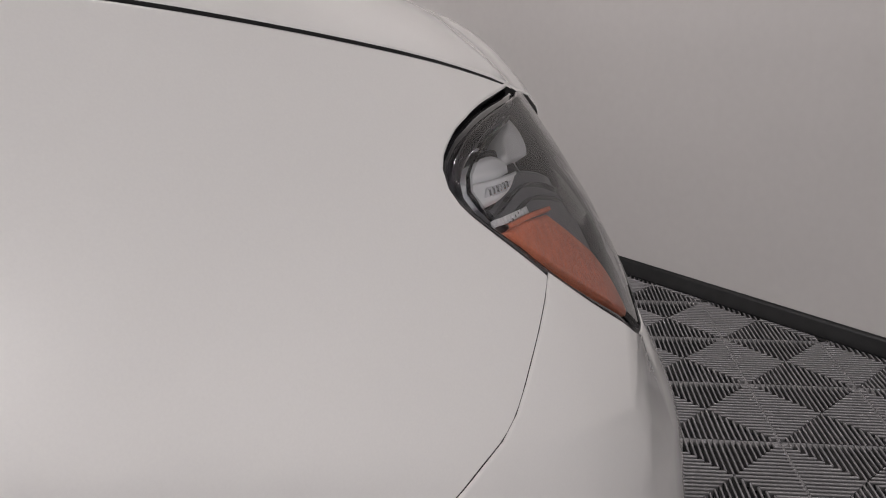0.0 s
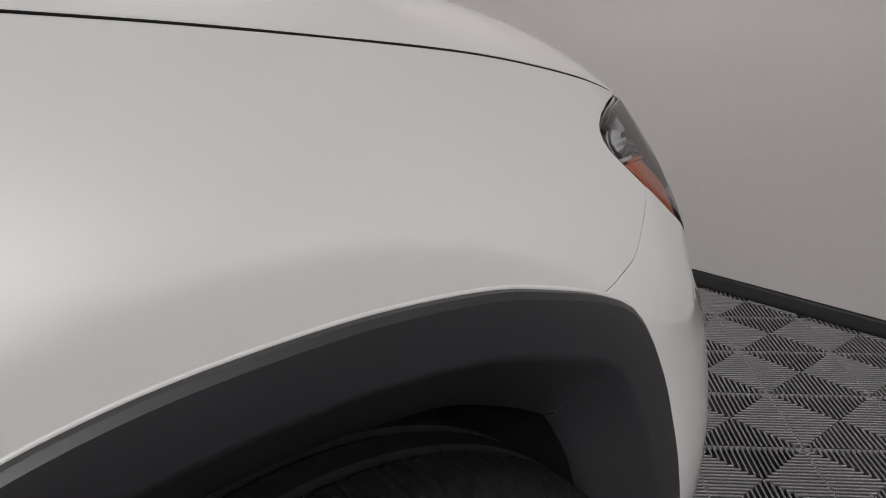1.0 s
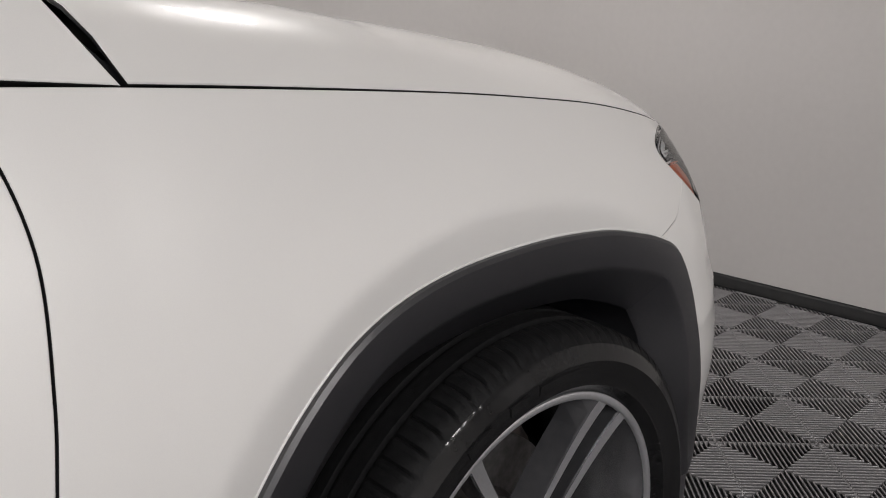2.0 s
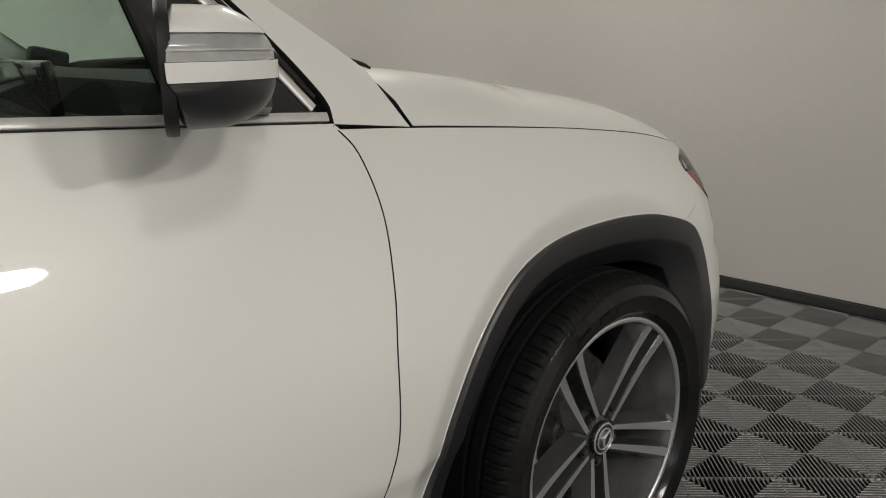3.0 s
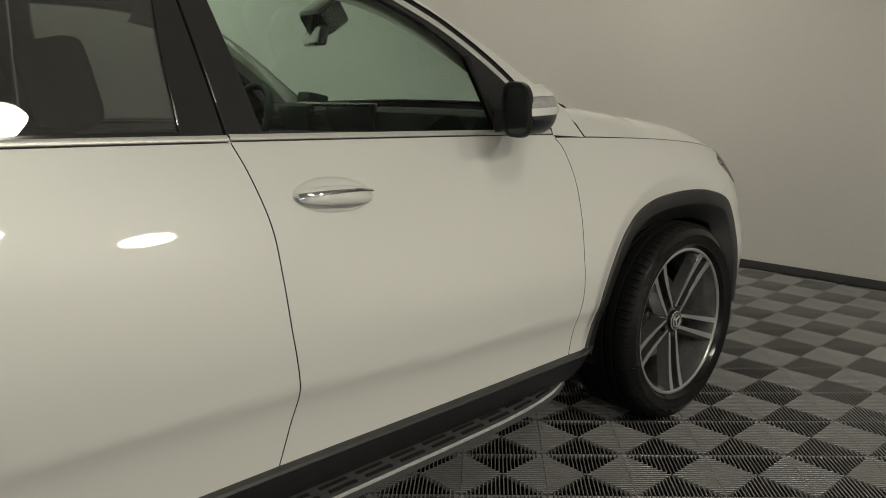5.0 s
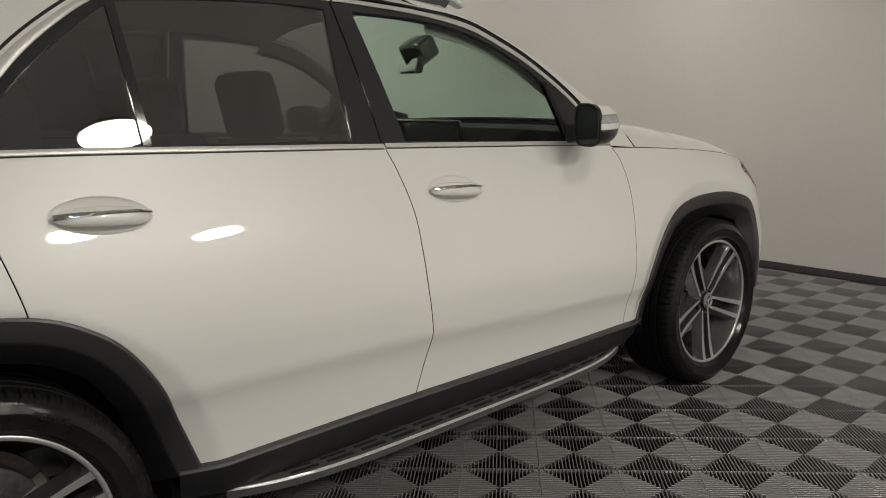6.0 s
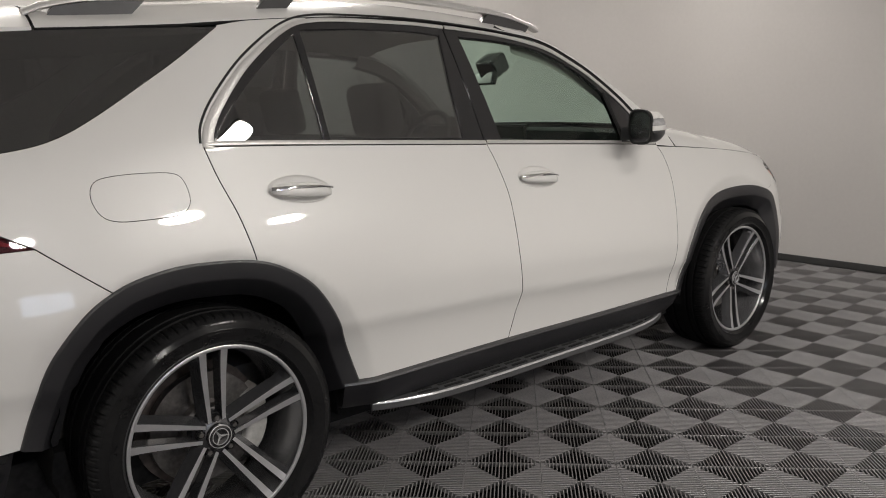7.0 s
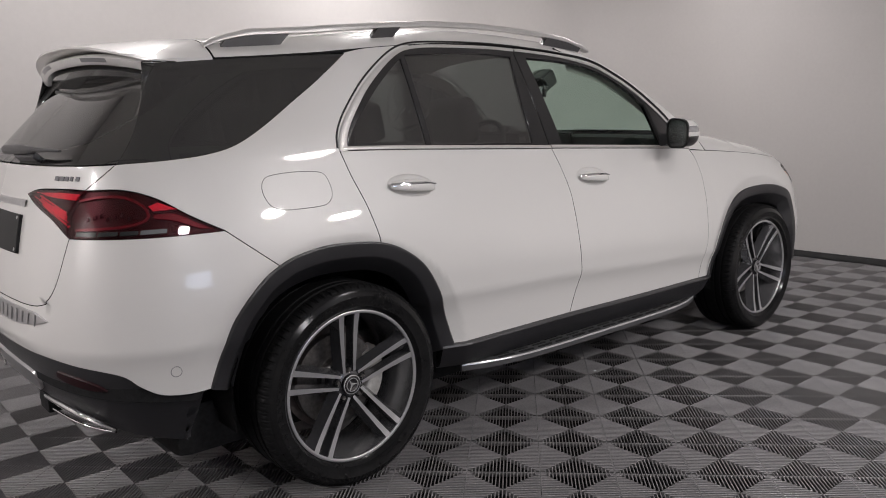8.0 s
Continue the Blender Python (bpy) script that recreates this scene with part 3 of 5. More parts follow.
    panel("silver_plate", outline([(-4.325, 0.523), (-4.45, 0.53), (U_TAIL, 0.535)], [(U_TAIL, 0.535), (U_TAIL, 0.45)], [(U_TAIL, 0.45), (-4.5, 0.45), (-4.36, 0.442)], [(-4.36, 0.442), (-4.318, 0.48), (-4.325, 0.523)]), SATIN, low, "silver lower bumper plate", side=s, off=0.006, surf=skirt_skin, nrm=skirt_normal)
    panel("step_plate", outline([(-4.095, 0.742), (-4.16, 0.76), (-4.25, 0.766), (U_TAIL, 0.768)], [(U_TAIL, 0.768), (U_TAIL, 0.7)], [(U_TAIL, 0.7), (-4.4, 0.702), (-4.27, 0.71), (-4.15, 0.728), (-4.095, 0.742)]), SATIN, bump, "ribbed metal step plate", side=s, off=0.006, depth=0.01)
    for k in range(9):
        u = -4.18 - k * 0.052
        strip("plate_rib", [(u, 0.718 - 0.006 * (k > 2)), (u + 0.008, 0.755)], [(-0.004, 0.006), (-0.002, 0.009), (0.002, 0.009), (0.004, 0.006)], SATIN, bump, "", s)
    # tailgate
    gate = panel("tailgate", outline(belt_run(-3.808, U_TAIL, 9, 0.002), [(U_TAIL, 1.24), (U_TAIL, 0.778)], GATE_LOW, GATE_LAMP_LOW[::-1], GATE_LAMP_TOP[::-1], [(-3.945, 1.161), (-3.807, 1.24)]), PAINT, car, side=s)
    panel("plate_holder", outline([(-4.345, 1.071), (U_TAIL, 1.074)], [(U_TAIL, 1.074), (U_TAIL, 0.946)], [(U_TAIL, 0.946), (-4.318, 0.942)], [(-4.318, 0.942), (-4.345, 1.071)]), SEAL_OR_GAP, gate, "empty black plate holder", side=s, off=0.012, depth=0.02)
    strip("grip_bar", [(-4.335, 1.108), (-4.5, 1.108), (U_TAIL, 1.108)], [(-0.012, 0.0), (-0.011, 0.004), (0.0, 0.006), (0.011, 0.004), (0.012, 0.0)], SATIN, gate, "satin metal grip bar", s)
    for u, z in ((-4.362, 1.058), (-4.336, 0.956), (-4.52, 0.952)):
        panel("screw", outline([(u + 0.006 * math.cos(a), z + 0.006 * math.sin(a)) for a in np.linspace(0, 2 * math.pi, 9)], step=0.004), SATIN, gate, "small screw in the plate holder", side=s, off=0.0135, depth=0.003, gap=0, step=0.01, round_edge=0.0006)
    if s > 0:
        for k, w in enumerate((0.026, 0.027, 0.022, 0.016, 0.022)):
            u = -4.138 + k * 0.033
            panel("badge_bar", outline([(u, 1.19), (u + w, 1.189)], [(u + w, 1.189), (u + w + 0.003, 1.203)], [(u + w + 0.003, 1.203), (u + 0.003, 1.204)], [(u + 0.003, 1.204), (u, 1.19)], step=0.006), BEZEL, gate, side=s, off=0.003, depth=0.003, gap=0, step=0.01, round_edge=0.0005)
    # tail lamp: wing half and tailgate half
    whole = outline(TAIL_TOP, TAIL_LOW, TAIL_MID)
    lamp = panel("tail_lamp", whole, DARK_RED, car, "dark red tail lamp with a smoked rim and clear strip", side=s, off=-0.014, gap=0.001)
    strip("red_loop", [(-3.975, 1.13), (-3.871, 1.142), (-3.775, 1.139), (-3.711, 1.116), (-3.685, 1.088), (-3.701, 1.064), (-3.787, 1.049), (-3.974, 1.042)], [(-0.005, -0.012), (-0.004, -0.005), (0.004, -0.005), (0.005, -0.012)], RED_DEEP, lamp, "bright red light loop", s)
    panel("red_block", quad((-3.685, 1.108), (-3.669, 1.09), (-3.581, 1.092), (-3.649, 1.12), 0.008), RED, lamp, "bright red light block", side=s, off=-0.003, depth=0.006)
    panel("red_tip", outline([(-3.669, 1.083), (-3.597, 1.081), (-3.525, 1.047), (-3.474, 1.021)], [(-3.474, 1.021), (-3.525, 1.027), (-3.597, 1.055), (-3.669, 1.068)], [(-3.669, 1.068), (-3.669, 1.083)]), RED_DEEP, lamp, "deep red light", side=s, off=-0.005, depth=0.006)
    for u0, u1 in ((-3.958, -3.872), (-3.868, -3.792), (-3.788, -3.722), (-3.718, -3.628)):
        panel("lower_strip", quad((u0, 1.021), (u0 + 0.004, 1.034), (u1, 1.034), (u1 - 0.004, 1.021), 0.01), GLOSS if u0 < -3.75 else BEZEL, lamp, "clear reversing light strip", side=s, off=0.0046, depth=0.004, gap=0.0, round_edge=0.0008)
    for k in range(8):
        u, z = -3.93 + k * 0.028, 1.066 + 0.006 * (k % 3)
        panel("lamp_facet", outline([(u, z), (u + 0.014, z + 0.002)], [(u + 0.014, z + 0.002), (u + 0.012, z + 0.016)], [(u + 0.012, z + 0.016), (u + 0.002, z + 0.014)], [(u + 0.002, z + 0.014), (u, z)], step=0.006), GLOSS, lamp, "", side=s, off=-0.009, depth=0.004, gap=0, step=0.01)
    panel("cover", whole, RED_LENS, lamp, "red glass cover", side=s, off=0.004, depth=0.012, gap=0.001).visible_shadow = False
    gl = shrunk(outline(GATE_LAMP_TOP, GATE_LAMP_LOW, TAIL_MID), 0.001)
    lid2 = panel("tailgate_lamp", gl, DARK_RED, car, "dark red tail lamp on the tailgate", side=s, off=-0.014, gap=0.002)
    panel("upper_red_band", outline([(-3.99, 1.13), (-3.975, 1.152)], [(-3.975, 1.152), (-4.06, 1.155), (-4.15, 1.154), (-4.28, 1.149)], [(-4.28, 1.149), (-4.15, 1.137), (-3.99, 1.13)]), RED, lid2, "bright red light band", side=s, off=-0.003, depth=0.006)
    panel("red_band", outline([(-4.03, 1.066), (-4.039, 1.097)], [(-4.039, 1.097), (-4.12, 1.112), (-4.29, 1.136)], [(-4.29, 1.136), (-4.12, 1.09), (-4.03, 1.066)]), RED, lid2, "bright red light band", side=s, off=-0.003, depth=0.006)
    for k in range(4):
        strip("red_line", [(-4.0 - 0.01 * k, 1.05 + 0.014 * k), (-4.1 - 0.012 * k, 1.083 + 0.012 * k), (-4.2 - 0.012 * k, 1.112 + 0.009 * k)], [(-0.003, -0.006), (-0.002, -0.002), (0.002, -0.002), (0.003, -0.006)], RED, lid2, "", s)
    panel("cover", gl, RED_LENS, lid2, "red glass cover", side=s, off=0.004, depth=0.012, gap=0.002).visible_shadow = False
    # side glass behind the pillar, and the rear window
    panel("quarter_glass", outline(QGLASS_LOW, QGLASS_BACK, [(-3.577, 1.564), (-3.287, 1.58), (-2.987, 1.598), (-2.799, 1.606)]), GLASS_Q, car, "black tinted side glass", side=s, off=-0.002, depth=0.006, gap=0.0005, round_edge=0.0003)
    panel("rear_window", outline(belt_run(-3.81, U_TAIL, 9, 0.006), [(U_TAIL, 1.245), (U_TAIL, 1.57)], [(U_TAIL, 1.57), (-4.1, 1.57), (-3.58, 1.564)], QGLASS_BACK[::-1]), GLASS_W, gate, "dark tinted rear window", side=s, off=-0.003, depth=0.006, gap=0.0005, round_edge=0.0003)
    # black frames and panes of the door windows
    top = [(u, z) for u, z in CHROME_TOP]
    seam_up = [(-1.775, 1.203), (-1.795, 1.42), (-1.816, 1.652)]
    pane_f = outline([(-1.68, 1.211), (-1.402, 1.195), (-1.101, 1.176), (-0.886, 1.163)], [(-0.886, 1.163), (-0.901, 1.25), (-0.925, 1.374)], [(-0.925, 1.374), (-0.992, 1.432), (-1.131, 1.514), (-1.302, 1.574), (-1.502, 1.603), (-1.745, 1.615)], [(-1.745, 1.615), (-1.68, 1.211)])
    fr = panel("window_frame", outline([(-1.775, 1.203), (-1.402, 1.186), (-1.002, 1.165), (-0.657, 1.15)], top[:7] + [(-1.816, 1.652)], seam_up[::-1]), GLOSS, front, "black window frame", side=s, holes=[pane_f], off=-0.002, depth=0.02, gap=0.0015)
    panel("window_pane", pane_f, GLASS_F, front, "green tinted door glass", side=s, off=-0.008, depth=0.004, gap=-0.002)
    pane_r = outline([(-2.488, 1.245), (-2.102, 1.234), (-1.886, 1.224)], [(-1.886, 1.224), (-1.876, 1.42), (-1.85, 1.616)], [(-1.85, 1.616), (-2.002, 1.625), (-2.252, 1.622), (-2.491, 1.609)], [(-2.491, 1.609), (-2.488, 1.245)])
    pane_c = outline([(-2.889, 1.262), (-2.701, 1.254), (-2.515, 1.247)], [(-2.515, 1.247), (-2.519, 1.592)], [(-2.519, 1.592), (-2.542, 1.58), (-2.621, 1.525), (-2.721, 1.445), (-2.822, 1.35), (-2.873, 1.29)], [(-2.873, 1.29), (-2.889, 1.262)])
    fr2 = panel("window_frame", outline([(-1.779, 1.203), (-2.202, 1.221), (-2.601, 1.233), (-2.931, 1.241)], top[7:][::-1] + [(-1.82, 1.654)], [(p[0] - 0.004, p[1]) for p in seam_up[::-1]]), GLOSS, rear, "black window frame", side=s, holes=[pane_r, pane_c], off=-0.002, depth=0.02, gap=0.0015)
    panel("window_pane", pane_r, GLASS_R, rear, "dark tinted door glass", side=s, off=-0.008, depth=0.004, gap=-0.002)
    panel("window_pane", pane_c, GLASS_R, rear, "dark tinted fixed glass", side=s, off=-0.008, depth=0.004, gap=-0.002)
    # bright strips along the belt and round the windows
    bead = [(-0.0085, 0.0), (-0.008, 0.003), (-0.0055, 0.0045), (0.0055, 0.0045), (0.008, 0.003), (0.0085, 0.0)]
    flat = [(-0.0078, 0.0), (-0.0074, 0.003), (-0.005, 0.0042), (0.0055, 0.006), (0.0074, 0.005), (0.0078, 0.0)]
    belt_f, belt_r = belt_run(-0.64, -1.772, 9, 0.017), belt_run(-1.777, -2.93, 9, 0.015)
    strip("belt_trim", belt_f, flat, STRIP, front, "satin metal belt strip", s)
    strip("belt_seal", [(u, z - 0.0086) for u, z in belt_f], [(-0.001, -0.001), (-0.0008, 0.001), (0.0008, 0.001), (0.001, -0.001)], SEAL_OR_GAP, front, "black rubber lip", s)
    strip("belt_seal", [(u, z - 0.0086) for u, z in belt_r], [(-0.001, -0.001), (-0.0008, 0.001), (0.0008, 0.001), (0.001, -0.001)], SEAL_OR_GAP, rear, "black rubber lip", s)
    strip("belt_trim", belt_r, flat, STRIP, rear, "satin metal belt strip", s)
    strip("window_trim", between(top, -0.6, -1.736)[:7] + [(-1.812, 1.654)], [(a * 0.9 + 0.006, b) for a, b in bead], STRIP, front, "satin metal window surround", s)
    strip("window_trim", [(-1.82, 1.654)] + between(top, -1.9, -3.0), [(a * 0.9 + 0.006, b) for a, b in bead], STRIP, rear, "satin metal window surround", s, taper=lambda t: 1.0 + 3.2 * max(0, t - 0.55))
    strip("window_seal", [(p[0] + 0.003, p[1] + 0.012) for p in top[:7]] + [(p[0], p[1] + 0.014) for p in top[7:10]] + [(p[0] - 0.008, p[1] + 0.012) for p in top[10:]], [(-0.004, 0.0), (-0.003, 0.003), (0.003, 0.003), (0.004, 0.0)], SEAL_OR_GAP, car, "black rubber seal", s)
    strip("pillar_bar", [(-0.882, 1.165), (-0.899, 1.25), (-0.926, 1.384)], [(-0.008, -0.002), (-0.006, 0.006), (0.006, 0.006), (0.008, -0.002)], SEAL_OR_GAP, front, "black window divider bar", s)
    # windscreen pillar, from the wing up to the roof
    up = [(p[0] + 0.016, p[1] + 0.022) for p in top[:6]]
    outer = [(-0.47, 1.1135), (-0.521, 1.192), (-0.549, 1.2235), (-0.664, 1.305), (-0.832, 1.420), (-0.982, 1.509), (-1.141, 1.589), (-1.302, 1.644)]
    panel("windscreen_pillar", outline([(-0.476, 1.114), (-0.629, 1.13)], [(-0.629, 1.13)] + up, [up[-1], (-1.502, 1.674), (-1.302, 1.644)], outer[::-1]), PAINT, car, side=s, gap=0.001)
    # wheel arch trim
    flare = [(0.003, -0.012), (0.002, 0.006), (-0.003, 0.0105), (-0.048, 0.013), (-0.054, 0.0115), (-0.059, 0.007), (-0.112, -0.026), (-0.118, -0.034), (-0.12, -0.2)]
    strip("wheel_arch_trim", ARCH_R, [(-a, b) for a, b in flare], TRIM, car, "black plastic wheel arch trim", s, smooth=28, taper=lambda t: 1 + 0.1 * max(0, 1 - t / 0.3))
    strip("wheel_arch_trim", ARCH_F, flare, TRIM, car, "black plastic wheel arch trim", s, smooth=28, taper=lambda t: 1 + 0.28 * max(0, 1 - t / 0.35))
    lip = [(0.0015, -0.003), (0.002, 0.0006), (0.0035, 0.0012), (0.005, 0.0008), (0.006, -0.001)]
    strip("wing_lip", ARCH_F, lip, PAINT, car, "rolled white wing edge", s, smooth=60)
    # dark strips added below the bonnet gaps, standing in for their shade
    strip("bonnet_seam_shade", belt_run(-0.62, 0.52, 14), [(-0.03, -0.03), (-0.03, -0.02), (0.03, -0.02), (0.03, -0.03)], DARK, car, "added dark strip for the shade in the bonnet seam", s)
    strip("cowl_seam_shade", [(-0.449, 1.1), (-0.507, 1.165), (-0.542, 1.215), (-0.582, 1.25)], [(-0.011, -0.034), (-0.011, -0.022), (0.011, -0.022), (0.011, -0.034)], DARK, car, "added dark strip for the shade in the bonnet corner gap", s)
    tip = [np.array((x, y * s, z)) for x, y, z in ((-0.523, -0.776, 1.214), (-0.535, -0.774, 1.22), (-0.555, -0.769, 1.227), (-0.575, -0.765, 1.232))]
    loft_part("scuttle_tip", tube(tip, 0.004, 8, lambda t: 0.5 + 1.6 * t * (1 - t)), SEAL_OR_GAP, car, "black rubber end of the scuttle", smooth=60)
    # dark shell behind the panels
    shell = outline([(0.47, 0.97), (0.2, 1.0), (-0.441, 1.058), (-1.393, 1.098), (-2.893, 1.169), (-3.598, 1.169), (-4.2, 1.16), (U_TAIL, 1.15)], [(U_TAIL, 1.15), (U_TAIL, 0.5)], [(U_TAIL, 0.5), (-3.972, 0.491), (-3.562, 0.453)],
                    [tuple(p) for p in arch_inner(ARCH_R, HUB_R, -0.012)][::-1], [(-2.467, 0.406), (-0.59, 0.392)], [tuple(p) for p in arch_inner(ARCH_F, HUB_F, -0.012)], [(0.48, 0.39), (0.9, 0.36), (U_NOSE, 0.36)], [(U_NOSE, 0.36), (U_NOSE, 0.8)], [(U_NOSE, 0.8), (0.6, 0.8), (0.52, 0.83), (0.47, 0.97)], step=0.03)
    panel("inner_shell", shell, DARK, car, "dark inner body shell", side=s, off=-0.018, depth=0.004, step=0.06)
    # black cladding under the doors
    prof = [(0.004, -0.008), (0.001, 0.001), (-0.004, 0.016), (-0.012, 0.019), (-0.02, 0.014), (-0.05, -0.002), (-0.085, -0.016), (-0.115, -0.04), (-0.135, -0.1)]
    strip("sill_trim", [(-2.53, 0.427), (-2.2, 0.4265), (-1.765, 0.4265), (-1.202, 0.42), (-0.675, 0.419), (-0.54, 0.417)], prof, TRIM, car, "black plastic sill trim", s, smooth=25)
    running_board(s)
    door_handle(front, -1.528, 1.044, s)
    door_handle(rear, -2.646, 1.092, s)
    headlamp(s)
    for u, z in ((-3.643, 0.575),):
        panel("sensor_ring", outline([(u + 0.0195 * math.cos(a), z + 0.0195 * math.sin(a)) for a in np.linspace(0, 2 * math.pi, 17)], step=0.006), TURNLAMP, bump, "pale ring round the sensor", side=s, off=0.0007, depth=0.002, gap=0.0, step=0.01)
        panel("parking_sensor", outline([(u + 0.017 * math.cos(a), z + 0.017 * math.sin(a)) for a in np.linspace(0, 2 * math.pi, 17)], step=0.006), PAINT, bump, "round parking sensor", side=s, off=0.0012, depth=0.004, gap=0.0, step=0.01)
    return front, rear


def skirt_skin(u, z):
    """The lower part of the tail, which turns in under the bumper."""
    p, n = skin(u, z), skin_normal(u, np.maximum(z, 0.5))
    return p - n * (np.clip((0.6 - z) / 0.3, 0, 1) ** 1.6 * 0.11)[..., None]


def skirt_normal(u, z):
    e = 0.004
    n = np.cross(skirt_skin(u + e, z) - skirt_skin(u - e, z), skirt_skin(u, z + e) - skirt_skin(u, z - e))
    return n / np.linalg.norm(n, axis=-1, keepdims=True)


def running_board(s):
    """A step board under the doors: tread with rubber slots and a bright front edge."""
    def place(x, w):
        # w 0 at the sill, 1 at the outer edge
        k = (x + 2.39) / 1.79
        bow = 1 - abs(2 * k - 1) ** 5
        return np.array((x, -s * (0.838 + w * (0.01 + 0.098 * bow)), 0.306 - 0.004 * w))
    xs = np.linspace(-2.39, -0.6, 60)
    secs = [[place(x, 0), place(x, 0.5) + (0, 0, 0.003), place(x, 0.97), place(x, 0.97) - (0, 0, 0.03), place(x, 0) - (0, 0, 0.04)] for x in xs]
    board = loft_part("running_board", secs, BOARD, car, "black step board with rubber treads", smooth=30)
    rim = [[place(x, 0.965) + (0, 0, 0.001), place(x, 0.99) + (0, 0, 0.002), place(x, 1.0) + (0, -s * 0.003, -0.001), place(x, 1.0) + (0, -s * 0.004, -0.006), place(x, 0.98) + (0, 0, -0.009)] for x in xs]
    loft_part("edge_strip", rim, EDGE, board, "bright metal edge strip", smooth=40)
    rows = ((0.2, 0.3), (0.46, 0.56), (0.72, 0.82))
    for k in range(13):
        for row, (w0, w1) in enumerate(rows):
            x0 = -2.24 + k * 0.117 + row * 0.012
            bm = bmesh.new()
            a = [bm.verts.new(tuple(place(x, w) + (0, 0, h))) for h in (0.001, 0.005) for x, w in ((x0, w0), (x0 + 0.085, w0), (x0 + 0.085, w1), (x0, w1))]
            bm.faces.new(a[4:])
            for i in range(4):
                bm.faces.new((a[i], a[(i + 1) % 4], a[4 + (i + 1) % 4], a[4 + i]))
            part("tread_pad", bm, SEAL_OR_GAP, board)


def handle_oval(u0, z0, k=1.0):
    """Outline of the hollow behind a door handle."""
    return outline([(u0 + 0.118 * k * math.cos(a), z0 - 0.01 * k * math.cos(a) + (0.046 if math.sin(a) > 0 else 0.038) * k * math.sin(a)) for a in np.linspace(0, 2 * math.pi, 33)], step=0.01 * k)


def door_handle(door, u0, z0, s):
    """A grip over an oval hollow in the door, with a bright strip along it."""
    def on(u, z, out):
        z = z - 0.085 * (u - u0)
        p, n = skin(np.array([u]), np.array([z]))[0], skin_normal(np.array([u]), np.array([z]))[0]
        q = p + n * out
        return (q[0], q[1] * s, q[2])
    secs = []
    for k, dip in [(1.035, -0.0004), (1.0, -0.0012)] + [(k, 0.009 * (1 - k ** 2.4)) for k in np.linspace(0.97, 0.02, 9)]:
        ring = []
        for a in np.linspace(0, 2 * math.pi, 40, endpoint=False):
            u, z = u0 + 0.1185 * k * math.cos(a), z0 - 0.01 * k * math.cos(a) + (0.0465 if math.sin(a) > 0 else 0.0385) * k * math.sin(a)
            p, n = skin(u, z), skin_normal(u, z)
            ring.append((p - n * dip) * (1, s, 1))
        secs.append(ring)
    loft_part("handle_bowl", secs, PAINT, door, "oval hollow behind the handle", smooth=70, caps=False)
    secs = []
    for t in np.linspace(0, 1, 25):
        u = u0 - 0.112 + 0.224 * t
        h = 0.0215 * max(0.0, 1 - abs(2 * t - 1) ** 3.2) ** 0.5 + 0.001
        out = 0.007 + 0.019 * (1 - abs(2 * t - 1) ** 3)
        ring = []
        for a in np.linspace(0, 2 * math.pi, 14, endpoint=False):
            ring.append(on(u, z0 - 0.004 + h * math.sin(a), out + 0.011 * math.cos(a) * (1 - abs(2 * t - 1) ** 6)))
        secs.append(ring)
    grip = loft_part("handle", secs, PAINT, door, "white grip handle", smooth=60)
    secs = []
    for t in np.linspace(0, 1, 25):
        u = u0 - 0.112 + 0.222 * t
        out = 0.007 + 0.019 * (1 - abs(2 * t - 1) ** 3) + 0.0085
        w = 0.003 + 0.006 * (1 - t) ** 1.5
        z = z0 - 0.001 + 0.007 * t
        secs.append([on(u, z - w, out + 0.003), on(u, z, out + 0.0055), on(u, z + 0.004, out + 0.002), on(u, z, out - 0.006)])
    loft_part("bright_strip", secs, CHROME, door, "chrome handle strip", smooth=60)


def quad(a, b, c, d, step=0.006):
    return outline([a, b], [b, c], [c, d], [d, a], step=step)


